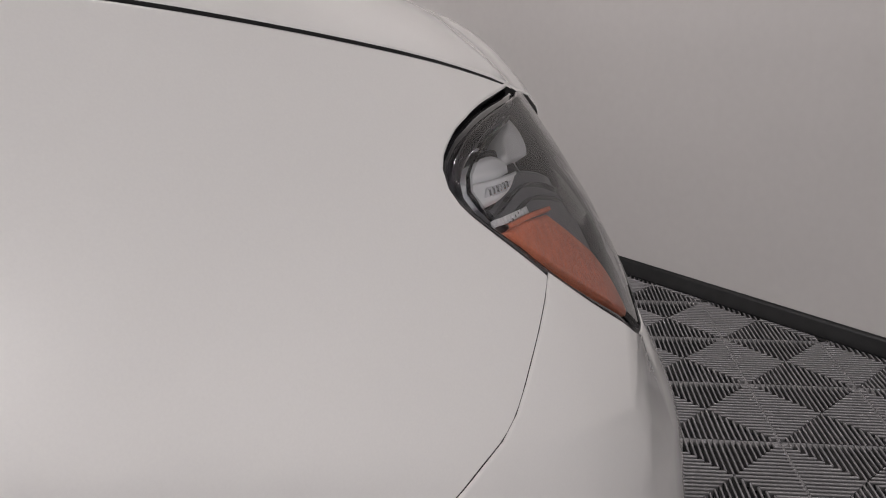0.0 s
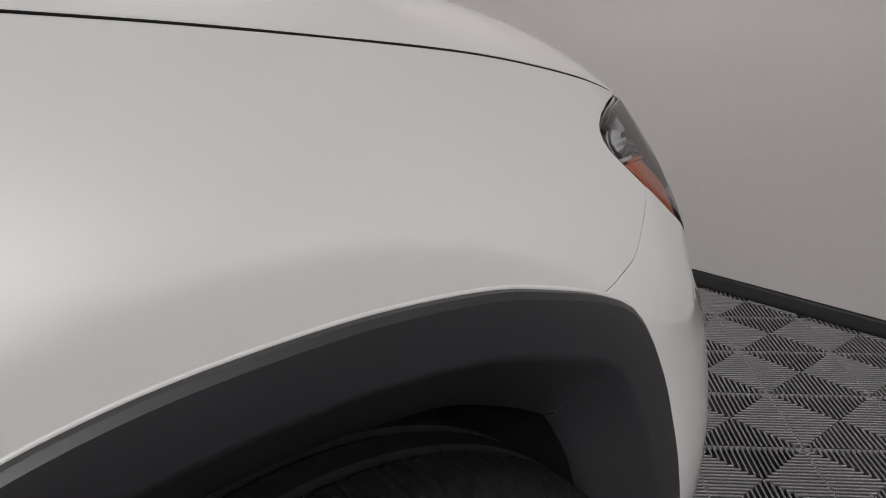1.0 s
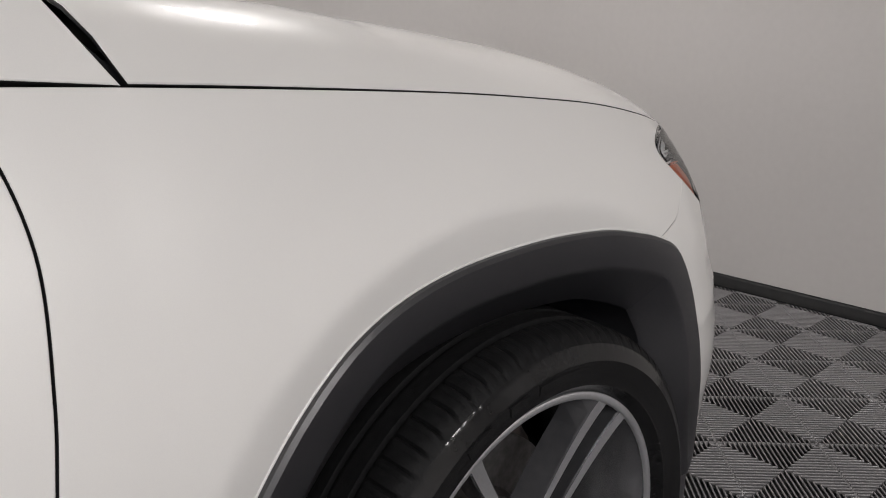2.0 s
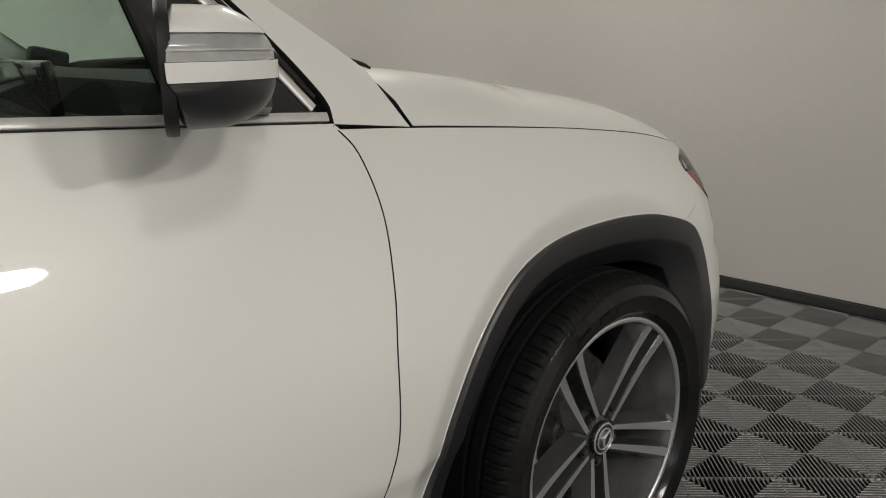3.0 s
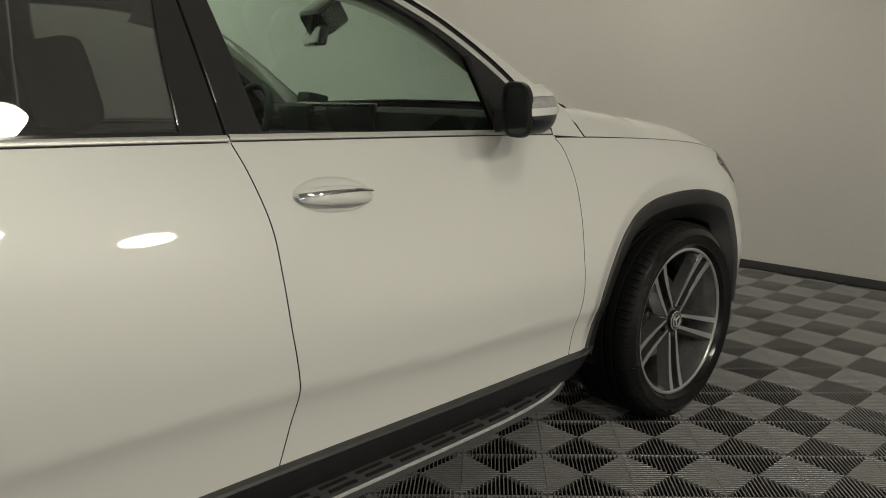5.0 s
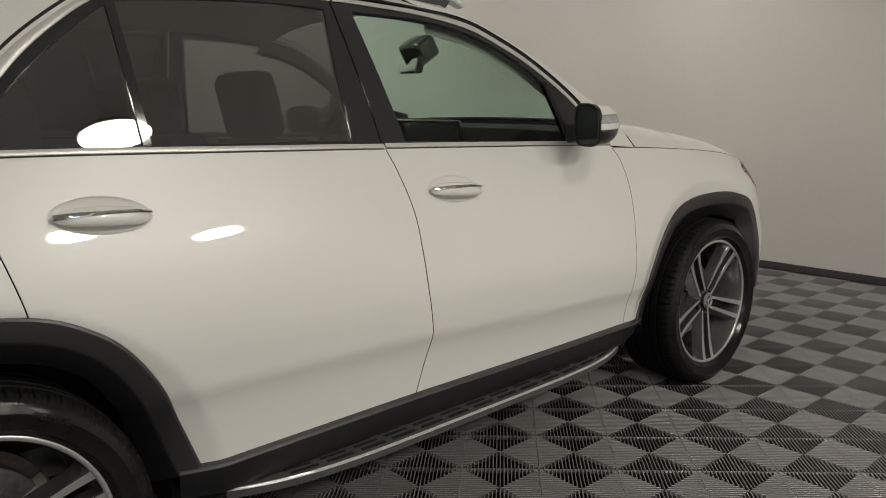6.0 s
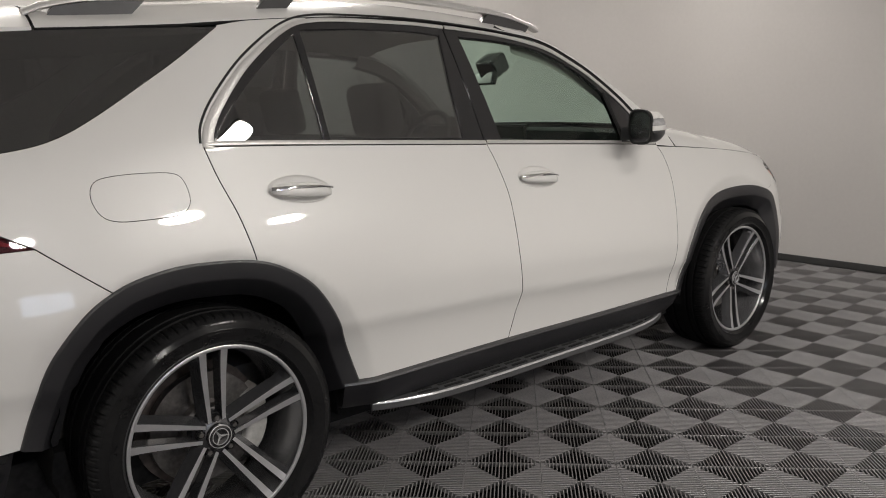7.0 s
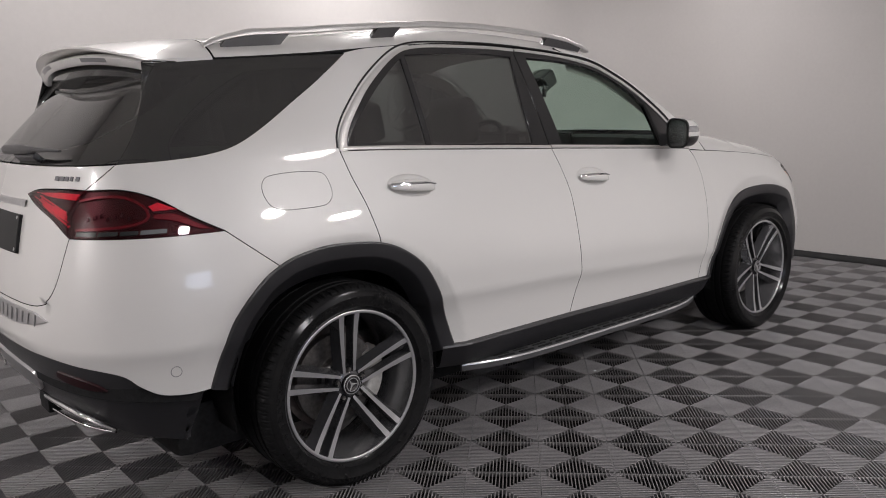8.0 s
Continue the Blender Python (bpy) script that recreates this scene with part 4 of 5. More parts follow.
def headlamp(s):
    """The lamp at the corner of the nose: black rim, dark bezel, silver blocks, amber side marker and a clear cover."""
    inner_edge = [(0.62, 0.858), (0.72, 0.9), (0.86, 0.93)]
    full = outline(LAMP_EDGE, [(0.53, 0.834), (0.565, 0.832), (0.62, 0.858)], inner_edge, [(0.86, 0.93), (0.84, 0.95), (0.66, 0.972), (0.499, 0.989)], step=0.006)
    hole = outline([(0.505, 0.983), (0.43, 0.976), (0.395, 0.97), (0.378, 0.963), (0.373, 0.955), (0.381, 0.944), (0.4, 0.928), (0.424, 0.908), (0.462, 0.881), (0.51, 0.851), (0.534, 0.842)],
                   [(0.534, 0.842), (0.56, 0.838), (0.61, 0.86)], [(0.61, 0.86), (0.72, 0.905), (0.84, 0.932)], [(0.84, 0.932), (0.66, 0.965), (0.505, 0.983)], step=0.006)
    tub = panel("headlamp", full, GLOSS, car, "headlamp with a clear cover and amber side marker", side=s, off=-0.003, depth=0.05, gap=0.001, holes=[hole])
    panel("lamp_tub", shrunk(full, 0.004), LAMPGREY, tub, "grey lamp inside", side=s, off=-0.03, depth=0.004, gap=0)
    strip("bright_line", [(0.46, 0.9785), (0.41, 0.972), (0.384, 0.964), (0.3765, 0.955), (0.3845, 0.943)], [(-0.001, -0.004), (-0.0008, -0.0015), (0.0008, -0.0015), (0.001, -0.004)], CHROME, tub, "bright line round the lamp", s, step=0.008)
    shade = outline([(0.38, 0.952), (0.405, 0.947), (0.425, 0.949), (0.45, 0.956), (0.48, 0.951), (0.509, 0.943)], [(0.509, 0.943), (0.508, 0.93), (0.515, 0.92)], [(0.515, 0.92), (0.535, 0.91), (0.535, 0.89), (0.56, 0.85)], [(0.56, 0.85), (0.535, 0.842), (0.51, 0.852), (0.46, 0.882), (0.4, 0.929), (0.38, 0.952)], step=0.008)
    panel("bezel", shade, BEZEL, tub, "dark grey lamp bezel", side=s, off=-0.012, depth=0.02, gap=0.0, step=0.014)
    for k in range(2):
        strip("bezel_ridge", [(0.4 + 0.006 * k, 0.944 - 0.006 * k), (0.45, 0.949 - 0.007 * k), (0.5, 0.936 - 0.006 * k)], [(-0.0015, -0.013), (-0.0005, -0.0095), (0.0005, -0.0095), (0.0015, -0.013)], POCKET, tub, "", s, step=0.008)
    amber = outline([(0.392, 0.9365), (0.42, 0.936), (0.446, 0.933)], [(0.446, 0.933), (0.473, 0.913), (0.509, 0.883), (0.545, 0.846)], [(0.545, 0.846), (0.532, 0.8465), (0.505, 0.859)], [(0.505, 0.859), (0.46, 0.889), (0.425, 0.913), (0.392, 0.9365)], step=0.006)
    marker = panel("side_marker", amber, AMBER, tub, "amber side marker", side=s, off=-0.005, depth=0.02, gap=0.0005, step=0.01)
    strip("marker_edge", [(0.394, 0.9378), (0.42, 0.937), (0.446, 0.9345)], [(-0.0015, -0.005), (-0.001, -0.0025), (0.001, -0.0025), (0.0015, -0.005)], AMBER, tub, "", s, step=0.008)
    block = panel("reflector", outline([(0.376, 0.9605), (0.4, 0.9585), (0.433, 0.9565)], [(0.433, 0.9565), (0.416, 0.9513), (0.397, 0.949)], [(0.397, 0.949), (0.378, 0.9505)], [(0.378, 0.9505), (0.376, 0.9605)], step=0.004), LAMPWHITE, tub, "silver reflector block", side=s, off=-0.004, depth=0.02, gap=0.0, step=0.01)
    panel("reflector_window", quad((0.387, 0.9523), (0.408, 0.9512), (0.418, 0.9542), (0.392, 0.956), 0.004), LAMPGREY, tub, "small grey reflector window", side=s, off=-0.003, depth=0.002, gap=0, step=0.008, round_edge=0.0003)
    for k in range(6):
        u = 0.391 + 0.0038 * k
        panel("window_rib", quad((u, 0.9524), (u + 0.0014, 0.9523), (u + 0.0026, 0.9548), (u + 0.0012, 0.9551), 0.003), CHROME, tub, "", side=s, off=-0.0025, depth=0.001, gap=0, step=0.01, round_edge=0.0002)
    panel("projector", outline([(0.386, 0.9615), (0.432, 0.9578)], [(0.432, 0.9578), (0.435, 0.962), (0.425, 0.967), (0.41, 0.9683), (0.396, 0.9675), (0.386, 0.9615)], step=0.005), LAMPWHITE, tub, "rounded silver projector", side=s, off=-0.007, depth=0.02, gap=0, step=0.012, round_edge=0.003)
    panel("light_guide", outline([(0.45, 0.9615), (0.46, 0.972), (0.5, 0.978)], [(0.5, 0.978), (0.51, 0.968), (0.49, 0.96), (0.45, 0.9615)], step=0.006), LAMPWHITE, tub, "pale light guide", side=s, off=-0.012, depth=0.012, gap=0, step=0.012)
    for k in range(10):
        u, z = 0.393 + k * 0.0042, 0.9395 - k * 0.00022
        panel("mark", quad((u, z), (u + 0.0022, z), (u + 0.0026, z + 0.0032), (u + 0.0004, z + 0.0033), 0.003), LAMPWHITE, tub, side=s, off=-0.009, depth=0.002, gap=0, step=0.01, round_edge=0.0002)
    panel("cover", shrunk(full, 0.004), LENS, tub, "clear lamp cover", side=s, off=0.0012, depth=0.006, gap=0.0)


def wheel(x, s, turn):
    """Alloy wheel with five pairs of spokes, tyre, disc brake."""
    w = turned("wheel", [(0.2865, 0.086), (0.2865, 0.0945), (0.2835, 0.0965), (0.2795, 0.0955), (0.2775, 0.09), (0.272, 0.06), (0.262, 0.02), (0.25, -0.05), (0.252, -0.1), (0.268, -0.12)], 96, BARREL, car, "alloy wheel with five pairs of machined spokes")
    turned("rim_lip", [(0.2745, 0.0915), (0.2755, 0.0955), (0.2775, 0.097), (0.2845, 0.0978), (0.287, 0.0965), (0.2878, 0.0925)], 96, MACHINED, w, "machined rim lip")
    # tyre
    prof = [(0.285, 0.092), (0.293, 0.099), (0.3, 0.108), (0.303, 0.1115), (0.306, 0.111), (0.325, 0.1175), (0.338, 0.119), (0.341, 0.12), (0.3435, 0.1185), (0.355, 0.113), (0.363, 0.1085), (0.371, 0.102)]
    prof2 = [(0.371, 0.102), (0.3775, 0.095), (0.381, 0.086), (0.3835, 0.066), (0.3835, 0.056), (0.376, 0.054), (0.376, 0.046), (0.3845, 0.044), (0.385, 0.018), (0.377, 0.016), (0.377, 0.006), (0.385, 0.004), (0.385, -0.03)]
    prof2 = prof2 + [(r, -0.06 - y) for r, y in reversed(prof2[:-1])]
    prof_all = prof[:-1] + prof2 + [(r, -0.06 - y) for r, y in reversed(prof[:-1])]
    steps = 640 if s > 0 else 160
    v, f = revolve(prof_all, steps)
    n, v = len(prof_all), np.array(v)
    k0 = len(prof) - 1
    for k in range(steps):
        if k % 8 == 0 or k % 8 == 5:
            for i in (k0, k0 + 1, k0 + 2, k0 + 3, k0 + 4):
                r = (0.006 if k0 < i < k0 + 3 else 0.003) * (1 if k % 8 == 0 else 0.4)
                p = v[k * n + i]
                c = math.hypot(p[0], p[2])
                v[k * n + i, 0] *= (c - r) / c
                v[k * n + i, 2] *= (c - r) / c
    bm = bmesh.new()
    vs = [bm.verts.new(p) for p in v]
    for q in f:
        bm.faces.new([vs[i] for i in q])
    tyre = part("tyre", bm, RUBBER, w, "black low profile tyre", smooth=32)
    tyre.data.materials.append(TREAD)
    tyre.data.polygons.foreach_set("material_index", [1 if k0 - 1 <= i % (n - 1) <= n - k0 else 0 for i in range(len(tyre.data.polygons))])
    # raised marks on the side wall
    for a0, a1 in ((60, 68), (74, 80), (84, 102), (236, 250), (300, 312)):
        secs = [[(r * math.cos(radians(a)), y, r * math.sin(radians(a))) for r, y in ((0.318, 0.115), (0.319, 0.1175), (0.333, 0.1205), (0.334, 0.118))] for a in np.linspace(a0, a1, 8)]
        loft_part("side_mark", secs, RUBBER, w, closed=True)
    if s > 0 and x < -1:
        text = bpy.data.curves.new("tyre_text", "FONT")
        text.body, text.size, text.extrude, text.align_x = "OUTSIDE", 0.021, 0.0004, "CENTER"
        text.materials.append(SEAL_OR_GAP)
        a = radians(180 - 60.5)
        c, q = math.cos(a), math.sin(a)
        ob = new("tyre_text", text)
        ob.parent = w
        ob.matrix_basis = Matrix(((-q, c, 0, 0.334 * c), (0, 0, 1, 0.1215), (c, q, 0, 0.334 * q), (0, 0, 0, 1)))
    # spokes
    for k in range(5):
        for sgn in (-1, 1):
            secs, slots = [], []
            for t in np.linspace(0, 1, 9):
                r = 0.047 + 0.2325 * t
                mid = radians(turn + 72 * k)
                side_by = sgn * (0.0225 + 0.0115 * t)
                wid = 0.0068 + 0.0068 * t
                y = 0.062 + 0.022 * t + 0.0115 * t ** 4
                c, sn = math.cos(mid), math.sin(mid)
                ring = []
                flank = 1.7 + 1.5 * (1 - t) + 1.2 * max(0, t - 0.8) / 0.2
                for a, dy in ((-1, -0.003), (-0.82, 0), (0.82, 0), (1, -0.003), (flank if sgn > 0 else 1.3, -0.042), (-flank if sgn < 0 else -1.3, -0.042)):
                    w1 = wid * a + side_by
                    ring.append((c * r - sn * w1, y + dy, sn * r + c * w1))
                secs.append(ring)
            v, f = loft(secs)
            slots = [1 if (i % 6) == 1 and i < len(f) - 2 else 0 for i in range(len(f))]
            me = mesh_part("spoke", v, [q[::-1] for q in f], [POCKET, MACHINED], w, slots=slots, smooth=False)
    turned("hub", [(0.0001, 0.062), (0.03, 0.062), (0.05, 0.058), (0.068, 0.045), (0.075, 0.02), (0.075, -0.02)], 40, POCKET, w, "dark grey hub")
    cap = turned("hub_cap", [(0.0001, 0.0735), (0.0235, 0.074), (0.0255, 0.0755), (0.036, 0.0745), (0.039, 0.072), (0.0395, 0.06)], 40, GLOSS, w, "black centre cap with a silver ring")
    for k in range(3):
        a = radians(turn + 90 + 120 * k)
        c, q = math.cos(a), math.sin(a)
        secs = [[(c * r - q * w1, 0.0745 + dy, q * r + c * w1) for w1, dy in ((-wd, -0.001), (0, 0.003), (wd, -0.001))] for r, wd in ((0.0005, 0.0052), (0.012, 0.003), (0.0245, 0.0012))]
        loft_part("cap_bar", secs, EDGE, w, smooth=20)
    turned("cap_ring", [(0.0235, 0.0735), (0.0242, 0.0772), (0.026, 0.0772), (0.0268, 0.0735)], 40, EDGE, w, "silver ring")
    turned("cap_edge", [(0.0335, 0.0742), (0.0345, 0.0758), (0.0365, 0.0752), (0.0372, 0.0735)], 40, EDGE, w, "thin silver outer ring")
    for k in range(5):
        a = radians(turn + 72 * k)
        bm = bmesh.new()
        bmesh.ops.create_cone(bm, cap_ends=True, segments=6, radius1=0.0088, radius2=0.0076, depth=0.02, matrix=pose(0.057 * math.cos(a), 0.055, 0.057 * math.sin(a), -90))
        part("wheel_bolt", bm, STEEL, w, "steel wheel bolt", 20)
        turned("bolt_well", [(0.0105, 0.05), (0.0115, 0.0605), (0.0135, 0.062), (0.0145, 0.06), (0.015, 0.05)], 20, GLOSS, w, "dark bolt well").matrix_basis = pose(0.057 * math.cos(a), 0, 0.057 * math.sin(a))
    turned("brake_disc", [(0.07, 0.005), (0.085, -0.005), (0.09, -0.03), (0.175, -0.03), (0.175, -0.06), (0.09, -0.06)], 64, STEEL, w, "grey steel brake disc")
    a0, a1 = (-36, 30) if x > -1 else (150, 216)
    secs = []
    for k, a in enumerate(np.linspace(a0, a1, 14)):
        c, q = math.cos(radians(a)), math.sin(radians(a))
        e = 0.8 + 0.2 * max(0.0, math.sin(math.pi * k / 13)) ** 0.4
        secs.append([(r * c, y, r * q) for r, y in ((0.17 - 0.04 * e, -0.07), (0.17 - 0.04 * e, -0.016), (0.17 - 0.03 * e, -0.006), (0.17 + 0.02 * e, -0.004), (0.17 + 0.034 * e, -0.014), (0.17 + 0.036 * e, -0.07))])
    loft_part("brake_caliper", secs, CALIPER, w, "pale alloy brake caliper", smooth=50)
    bm = bmesh.new()
    bmesh.ops.create_cone(bm, cap_ends=True, segments=40, radius1=0.2, radius2=0.2, depth=0.01, matrix=pose(0, -0.09, 0, 90))
    part("backing_plate", bm, RUST, w, "brown brake backing plate")
    w.matrix_basis = pose(x, -0.838 * s, HUB_Z, 0, 0, 180 if s > 0 else 0)
    return w


def wheel_house(x, s):
    """The ribbed dark liner inside the wing round a wheel."""
    secs = []
    for a in np.linspace(-12, 192, 45):
        r = 0.455 + 0.006 * math.sin(a * 0.9)
        secs.append([(x + r * math.cos(radians(a)), -s * y, HUB_Z + 0.02 + r * math.sin(radians(a))) for y in (0.86, 0.8, 0.6, 0.5)] + [(x + 0.1 * math.cos(radians(a)), -s * 0.49, HUB_Z + 0.1 * math.sin(radians(a)))])
    return loft_part("wheel_house", secs, DARK, car, "black wheel house liner", closed=False, caps=False, smooth=60)


def mirror(s, front):
    """Door mirror: black base, white band and cap, clear lamp strip, black rim round the glass."""
    def back_x(y):
        return -0.925 - 0.09 * (y - 0.87) / 0.19
    def edge(x0, x1, z0, z1, angles, p=3.2):
        """One half of a section's outline, lower and blunter towards the front."""
        c, q = np.cos(np.radians(angles)), np.sin(np.radians(angles))
        fx, fz = np.sign(c) * np.abs(c) ** (2 / p), np.sign(q) * np.abs(q) ** (2 / p)
        h = (z1 - z0) / 2 * (1 - np.where(fz > 0, 0.55, 0.34) * ((fx + 1) / 2) ** 1.5)
        return (x0 + x1) / 2 + (x1 - x0) / 2 * fx, np.maximum.accumulate((z0 + z1) / 2 + h * fz)
    shape = []
    for t in np.linspace(0, 1, 24) ** 1.5:
        y = 1.05 - 0.19 * t
        e = 1 - (1 - min(1, t / 0.3)) ** 2.2
        x1 = -0.935 + 0.086 * e + 0.022 * t
        shape.append((y, back_x(y) + 0.004, x1, 1.2 - 0.052 * e + 0.008 * t, 1.262 + 0.052 * e))
    def cut(lo, hi, grow=0.0):
        """The slice of the housing between two heights."""
        secs = []
        for y, x0, x1, z0, z1 in shape:
            xr, zr = edge(x0, x1, z0, z1, np.linspace(-89.9, 89.9, 90))
            xl, zl = edge(x0, x1, z0, z1, np.linspace(269.9, 90.1, 90))
            a, b = max(lo, zr[0], zl[0]), min(hi, zr[-1], zl[-1])
            if b - a < 0.002:
                continue
            zs = np.linspace(a, b, 18)
            secs.append([(np.interp(z, zr, xr) + grow, -s * (y + grow), z) for z in zs] + [(np.interp(z, zl, xl) - grow, -s * (y + grow), z) for z in zs[::-1]])
        return secs
    body = loft_part("door_mirror", cut(1.1, 1.214, -0.001), TRIM, car, "door mirror with white cap and black base", smooth=50)
    loft_part("mirror_band", cut(1.215, 1.236, 0.0015), PAINT, body, "white mirror band", smooth=50)
    loft_part("turn_lamp", cut(1.2365, 1.266, -0.0015), TURNLAMP, body, "clear turn signal strip", smooth=50)
    loft_part("lamp_line", cut(1.2475, 1.2495, 0.0), EDGE, body, "bright line in the turn signal", smooth=50)
    loft_part("mirror_cap", cut(1.2665, 1.4, 0.0015), PAINT, body, "white mirror cap", smooth=50)
    # rim and glass
    def face(k, dx):
        out = []
        for a in np.linspace(0, 2 * math.pi, 40, endpoint=False):
            c, q = math.cos(a), math.sin(a)
            y = 0.955 + 0.093 * k * math.copysign(abs(c) ** 0.6, c)
            out.append((back_x(y) + dx, -s * y, 1.229 + (0.078 * k - 0.006 * c * k) * math.copysign(abs(q) ** 0.6, q)))
        return out
    loft_part("mirror_rim", [face(0.99, 0.012), face(1.0, 0.006), face(0.99, -0.002), face(0.97, -0.004), face(0.86, -0.003), face(0.83, 0.003)], SEAL_OR_GAP, body, "black mirror rim", caps=False, smooth=50)
    loft_part("mirror_glass", [face(0.86, 0.0), face(0.86, 0.004)], MIRROR, body, "mirror glass", smooth=20)
    secs = [[(-0.9, -s * (0.8 + 0.08 * t), 1.155 + 0.02 * t), (-0.74 - 0.04 * t, -s * (0.8 + 0.08 * t), 1.15 + 0.02 * t), (-0.76 - 0.02 * t, -s * (0.8 + 0.08 * t), 1.215), (-0.89, -s * (0.8 + 0.08 * t), 1.225)] for t in np.linspace(0, 1, 5)]
    loft_part("mirror_foot", secs, TRIM, body, "black mirror foot", smooth=40)


def hood_skin(u, q):
    """Bonnet: u along the seam, q from 0 at the seam to 1 on the middle line."""
    u, q = np.asarray(u, float), np.asarray(q, float)
    x = np.interp(u, _U, _X)
    e = skin(u, belt(x))
    k = np.clip((x + 0.5) / 1.3, 0, 1)
    h = 0.105 - 0.06 * k
    # the front corner overhangs the headlamp
    c = np.clip((u - 0.505) / 0.13, 0, 1)
    c = c * c * (3 - 2 * c)
    e = e + (np.stack([np.interp(u, _U, _NX), -np.interp(u, _U, _NY), 0 * u], -1) * 0.004 + (0, 0, 0.013)) * c[..., None]
    z = e[..., 2] + h * (1 - (1 - q) ** (9 + 9 * np.clip((-0.1 - x) / 0.3, 0, 1) + 5 * c)) + 0.02 * (1 - (1 - q) ** 2)
    xc = e[..., 0] + np.clip((e[..., 0] - 0.3) / 0.5, 0, 1) * 0.06 * q - np.clip((-0.2 - e[..., 0]) / 0.27, 0, 1) * 0.052 * np.minimum(q / 0.1, 1) ** 0.8
    return np.stack([xc, e[..., 1] * (1 - q), z], -1)


def hood_normal(u, q):
    e = 0.004
    q0, q1 = np.clip(q - e, 0, 1), np.clip(q + e, 0, 1)
    n = np.cross(hood_skin(u + e, q) - hood_skin(u - e, q), hood_skin(u, q1) - hood_skin(u, q0))
    return n / (np.linalg.norm(n, axis=-1, keepdims=True) + 1e-12)


def roof_edge(x):
    return np.interp(x, [-3.6, -3.2, -2.9, -2.6, -2.3, -2.0, -1.735, -1.48, -1.3], [1.566, 1.591, 1.612, 1.643, 1.667, 1.674, 1.666, 1.65, 1.63])


def roof_skin(x, q):
    x, q = np.asarray(x, float), np.asarray(q, float)
    z0 = roof_edge(x)
    e = skin(x, z0)
    crown = np.interp(x, [-3.7, -3.3, -2.8, -2.2, -1.6, -1.25], [0.075, 0.085, 0.085, 0.08, 0.075, 0.07])
    return np.stack([x + 0 * q, e[..., 1] * (1 - q), z0 + crown * (1 - (1 - q) ** 7)], -1)


def roof_normal(x, q):
    e = 0.004
    q0, q1 = np.clip(q - e, 0, 1), np.clip(q + e, 0, 1)
    n = np.cross(roof_skin(x + e, q) - roof_skin(x - e, q), roof_skin(x, q1) - roof_skin(x, q0))
    return n / (np.linalg.norm(n, axis=-1, keepdims=True) + 1e-12)


def square(u0, u1, q0, q1, step=0.03):
    return outline([(u0, q0), (u1, q0)], [(u1, q0), (u1, q1)], [(u1, q1), (u0, q1)], [(u0, q1), (u0, q0)], step=step)


def roof_rail(s):
    """Bright rail on three black feet."""
    xs = np.linspace(-3.33, -1.2, 50)
    secs = []
    for x in xs:
        t = (x + 3.33) / 2.13
        lift = 0.04 * min(1, (1 - abs(2 * t - 1)) / 0.17) ** 0.6
        p = roof_skin(np.array([x]), np.array([0.1]))[0]
        c = np.array((p[0], p[1] * s, p[2] + lift))
        h = 0.012 + 0.003 * (lift > 0.035)
        secs.append([c + (0, dy * 0.021, dz * h) for dy, dz in ((-1, -0.6), (-1, 0.2), (-0.6, 0.85), (0, 1), (0.6, 0.85), (1, 0.2), (1, -0.6), (0, -0.9))])
    rail = loft_part("roof_rail", secs, STRIP, car, "satin metal roof rail on black feet", smooth=50)
    for x0, x1 in ((-3.27, -3.03), (-2.62, -2.5), (-1.55, -1.28)):
        secs = []
        for x in np.linspace(x0, x1, 8):
            p = roof_skin(np.array([x]), np.array([0.1]))[0]
            t = (x + 3.33) / 2.13
            lift = 0.04 * min(1, (1 - abs(2 * t - 1)) / 0.17) ** 0.6
            secs.append([(x + 1.3 * max(dz, 0), p[1] * s + dy, p[2] + dz) for dy, dz in ((-0.014, -0.012), (-0.016, lift - 0.004), (0.016, lift - 0.004), (0.014, -0.012))])
        loft_part("rail_foot", secs, TRIM, rail, "black rail foot", smooth=30)


for s in (1, -1):
    front_door, rear_door = body_side(s)
    mirror(s, front_door)
    wheel(HUB_F, s, 55.5 if s > 0 else 20)
    wheel(HUB_R, s, 88.0 if s > 0 else 40)
    wheel_house(HUB_F, s)
    wheel_house(HUB_R, s)
    roof_rail(s)
    panel("bonnet", square(-0.464, 1.25, 0.0, 1.0), PAINT, car, side=s, surf=hood_skin, nrm=hood_normal, step=0.03, gap=0.001, depth=0.006)
    panel("roof", square(-3.314, -1.3, 0.0, 1.0), PAINT, car, side=s, surf=roof_skin, nrm=roof_normal, step=0.06, gap=0.0)


def sheet(name, corners, mat, parent, label="", n=10, bow=(0, 0, 0)):
    """A bowed four-cornered pane."""
    a, b, c, d = (np.array(q, float) for q in corners)
    top = []
    for i in range(n + 1):
        for j in range(n + 1):
            s0, t0 = i / n, j / n
            p = (a * (1 - s0) + b * s0) * (1 - t0) + (d * (1 - s0) + c * s0) * t0
            top.append(p + np.array(bow) * (4 * s0 * (1 - s0)))
    f = []
    for i in range(n):
        for j in range(n):
            q = i * (n + 1) + j
            f.append((q, q + n + 1, q + n + 2, q + 1))
    v = top
    return mesh_part(name, v, f, mat, parent, label)


# windscreen between the pillars, and the black scuttle at its foot
sheet("windscreen", [(-0.6, 0.74, 1.19), (-0.6, -0.74, 1.19), (-1.32, -0.58, 1.648), (-1.32, 0.58, 1.648)], GLASS_F, car, "green tinted windscreen", bow=(0.11, 0, 0.03))
bm = bmesh.new()
box(bm, -0.66, -0.5, -0.74, 0.74, 1.12, 1.185, 0.015)
part("scuttle", bm, TRIM, car, "black panel at the foot of the windscreen")

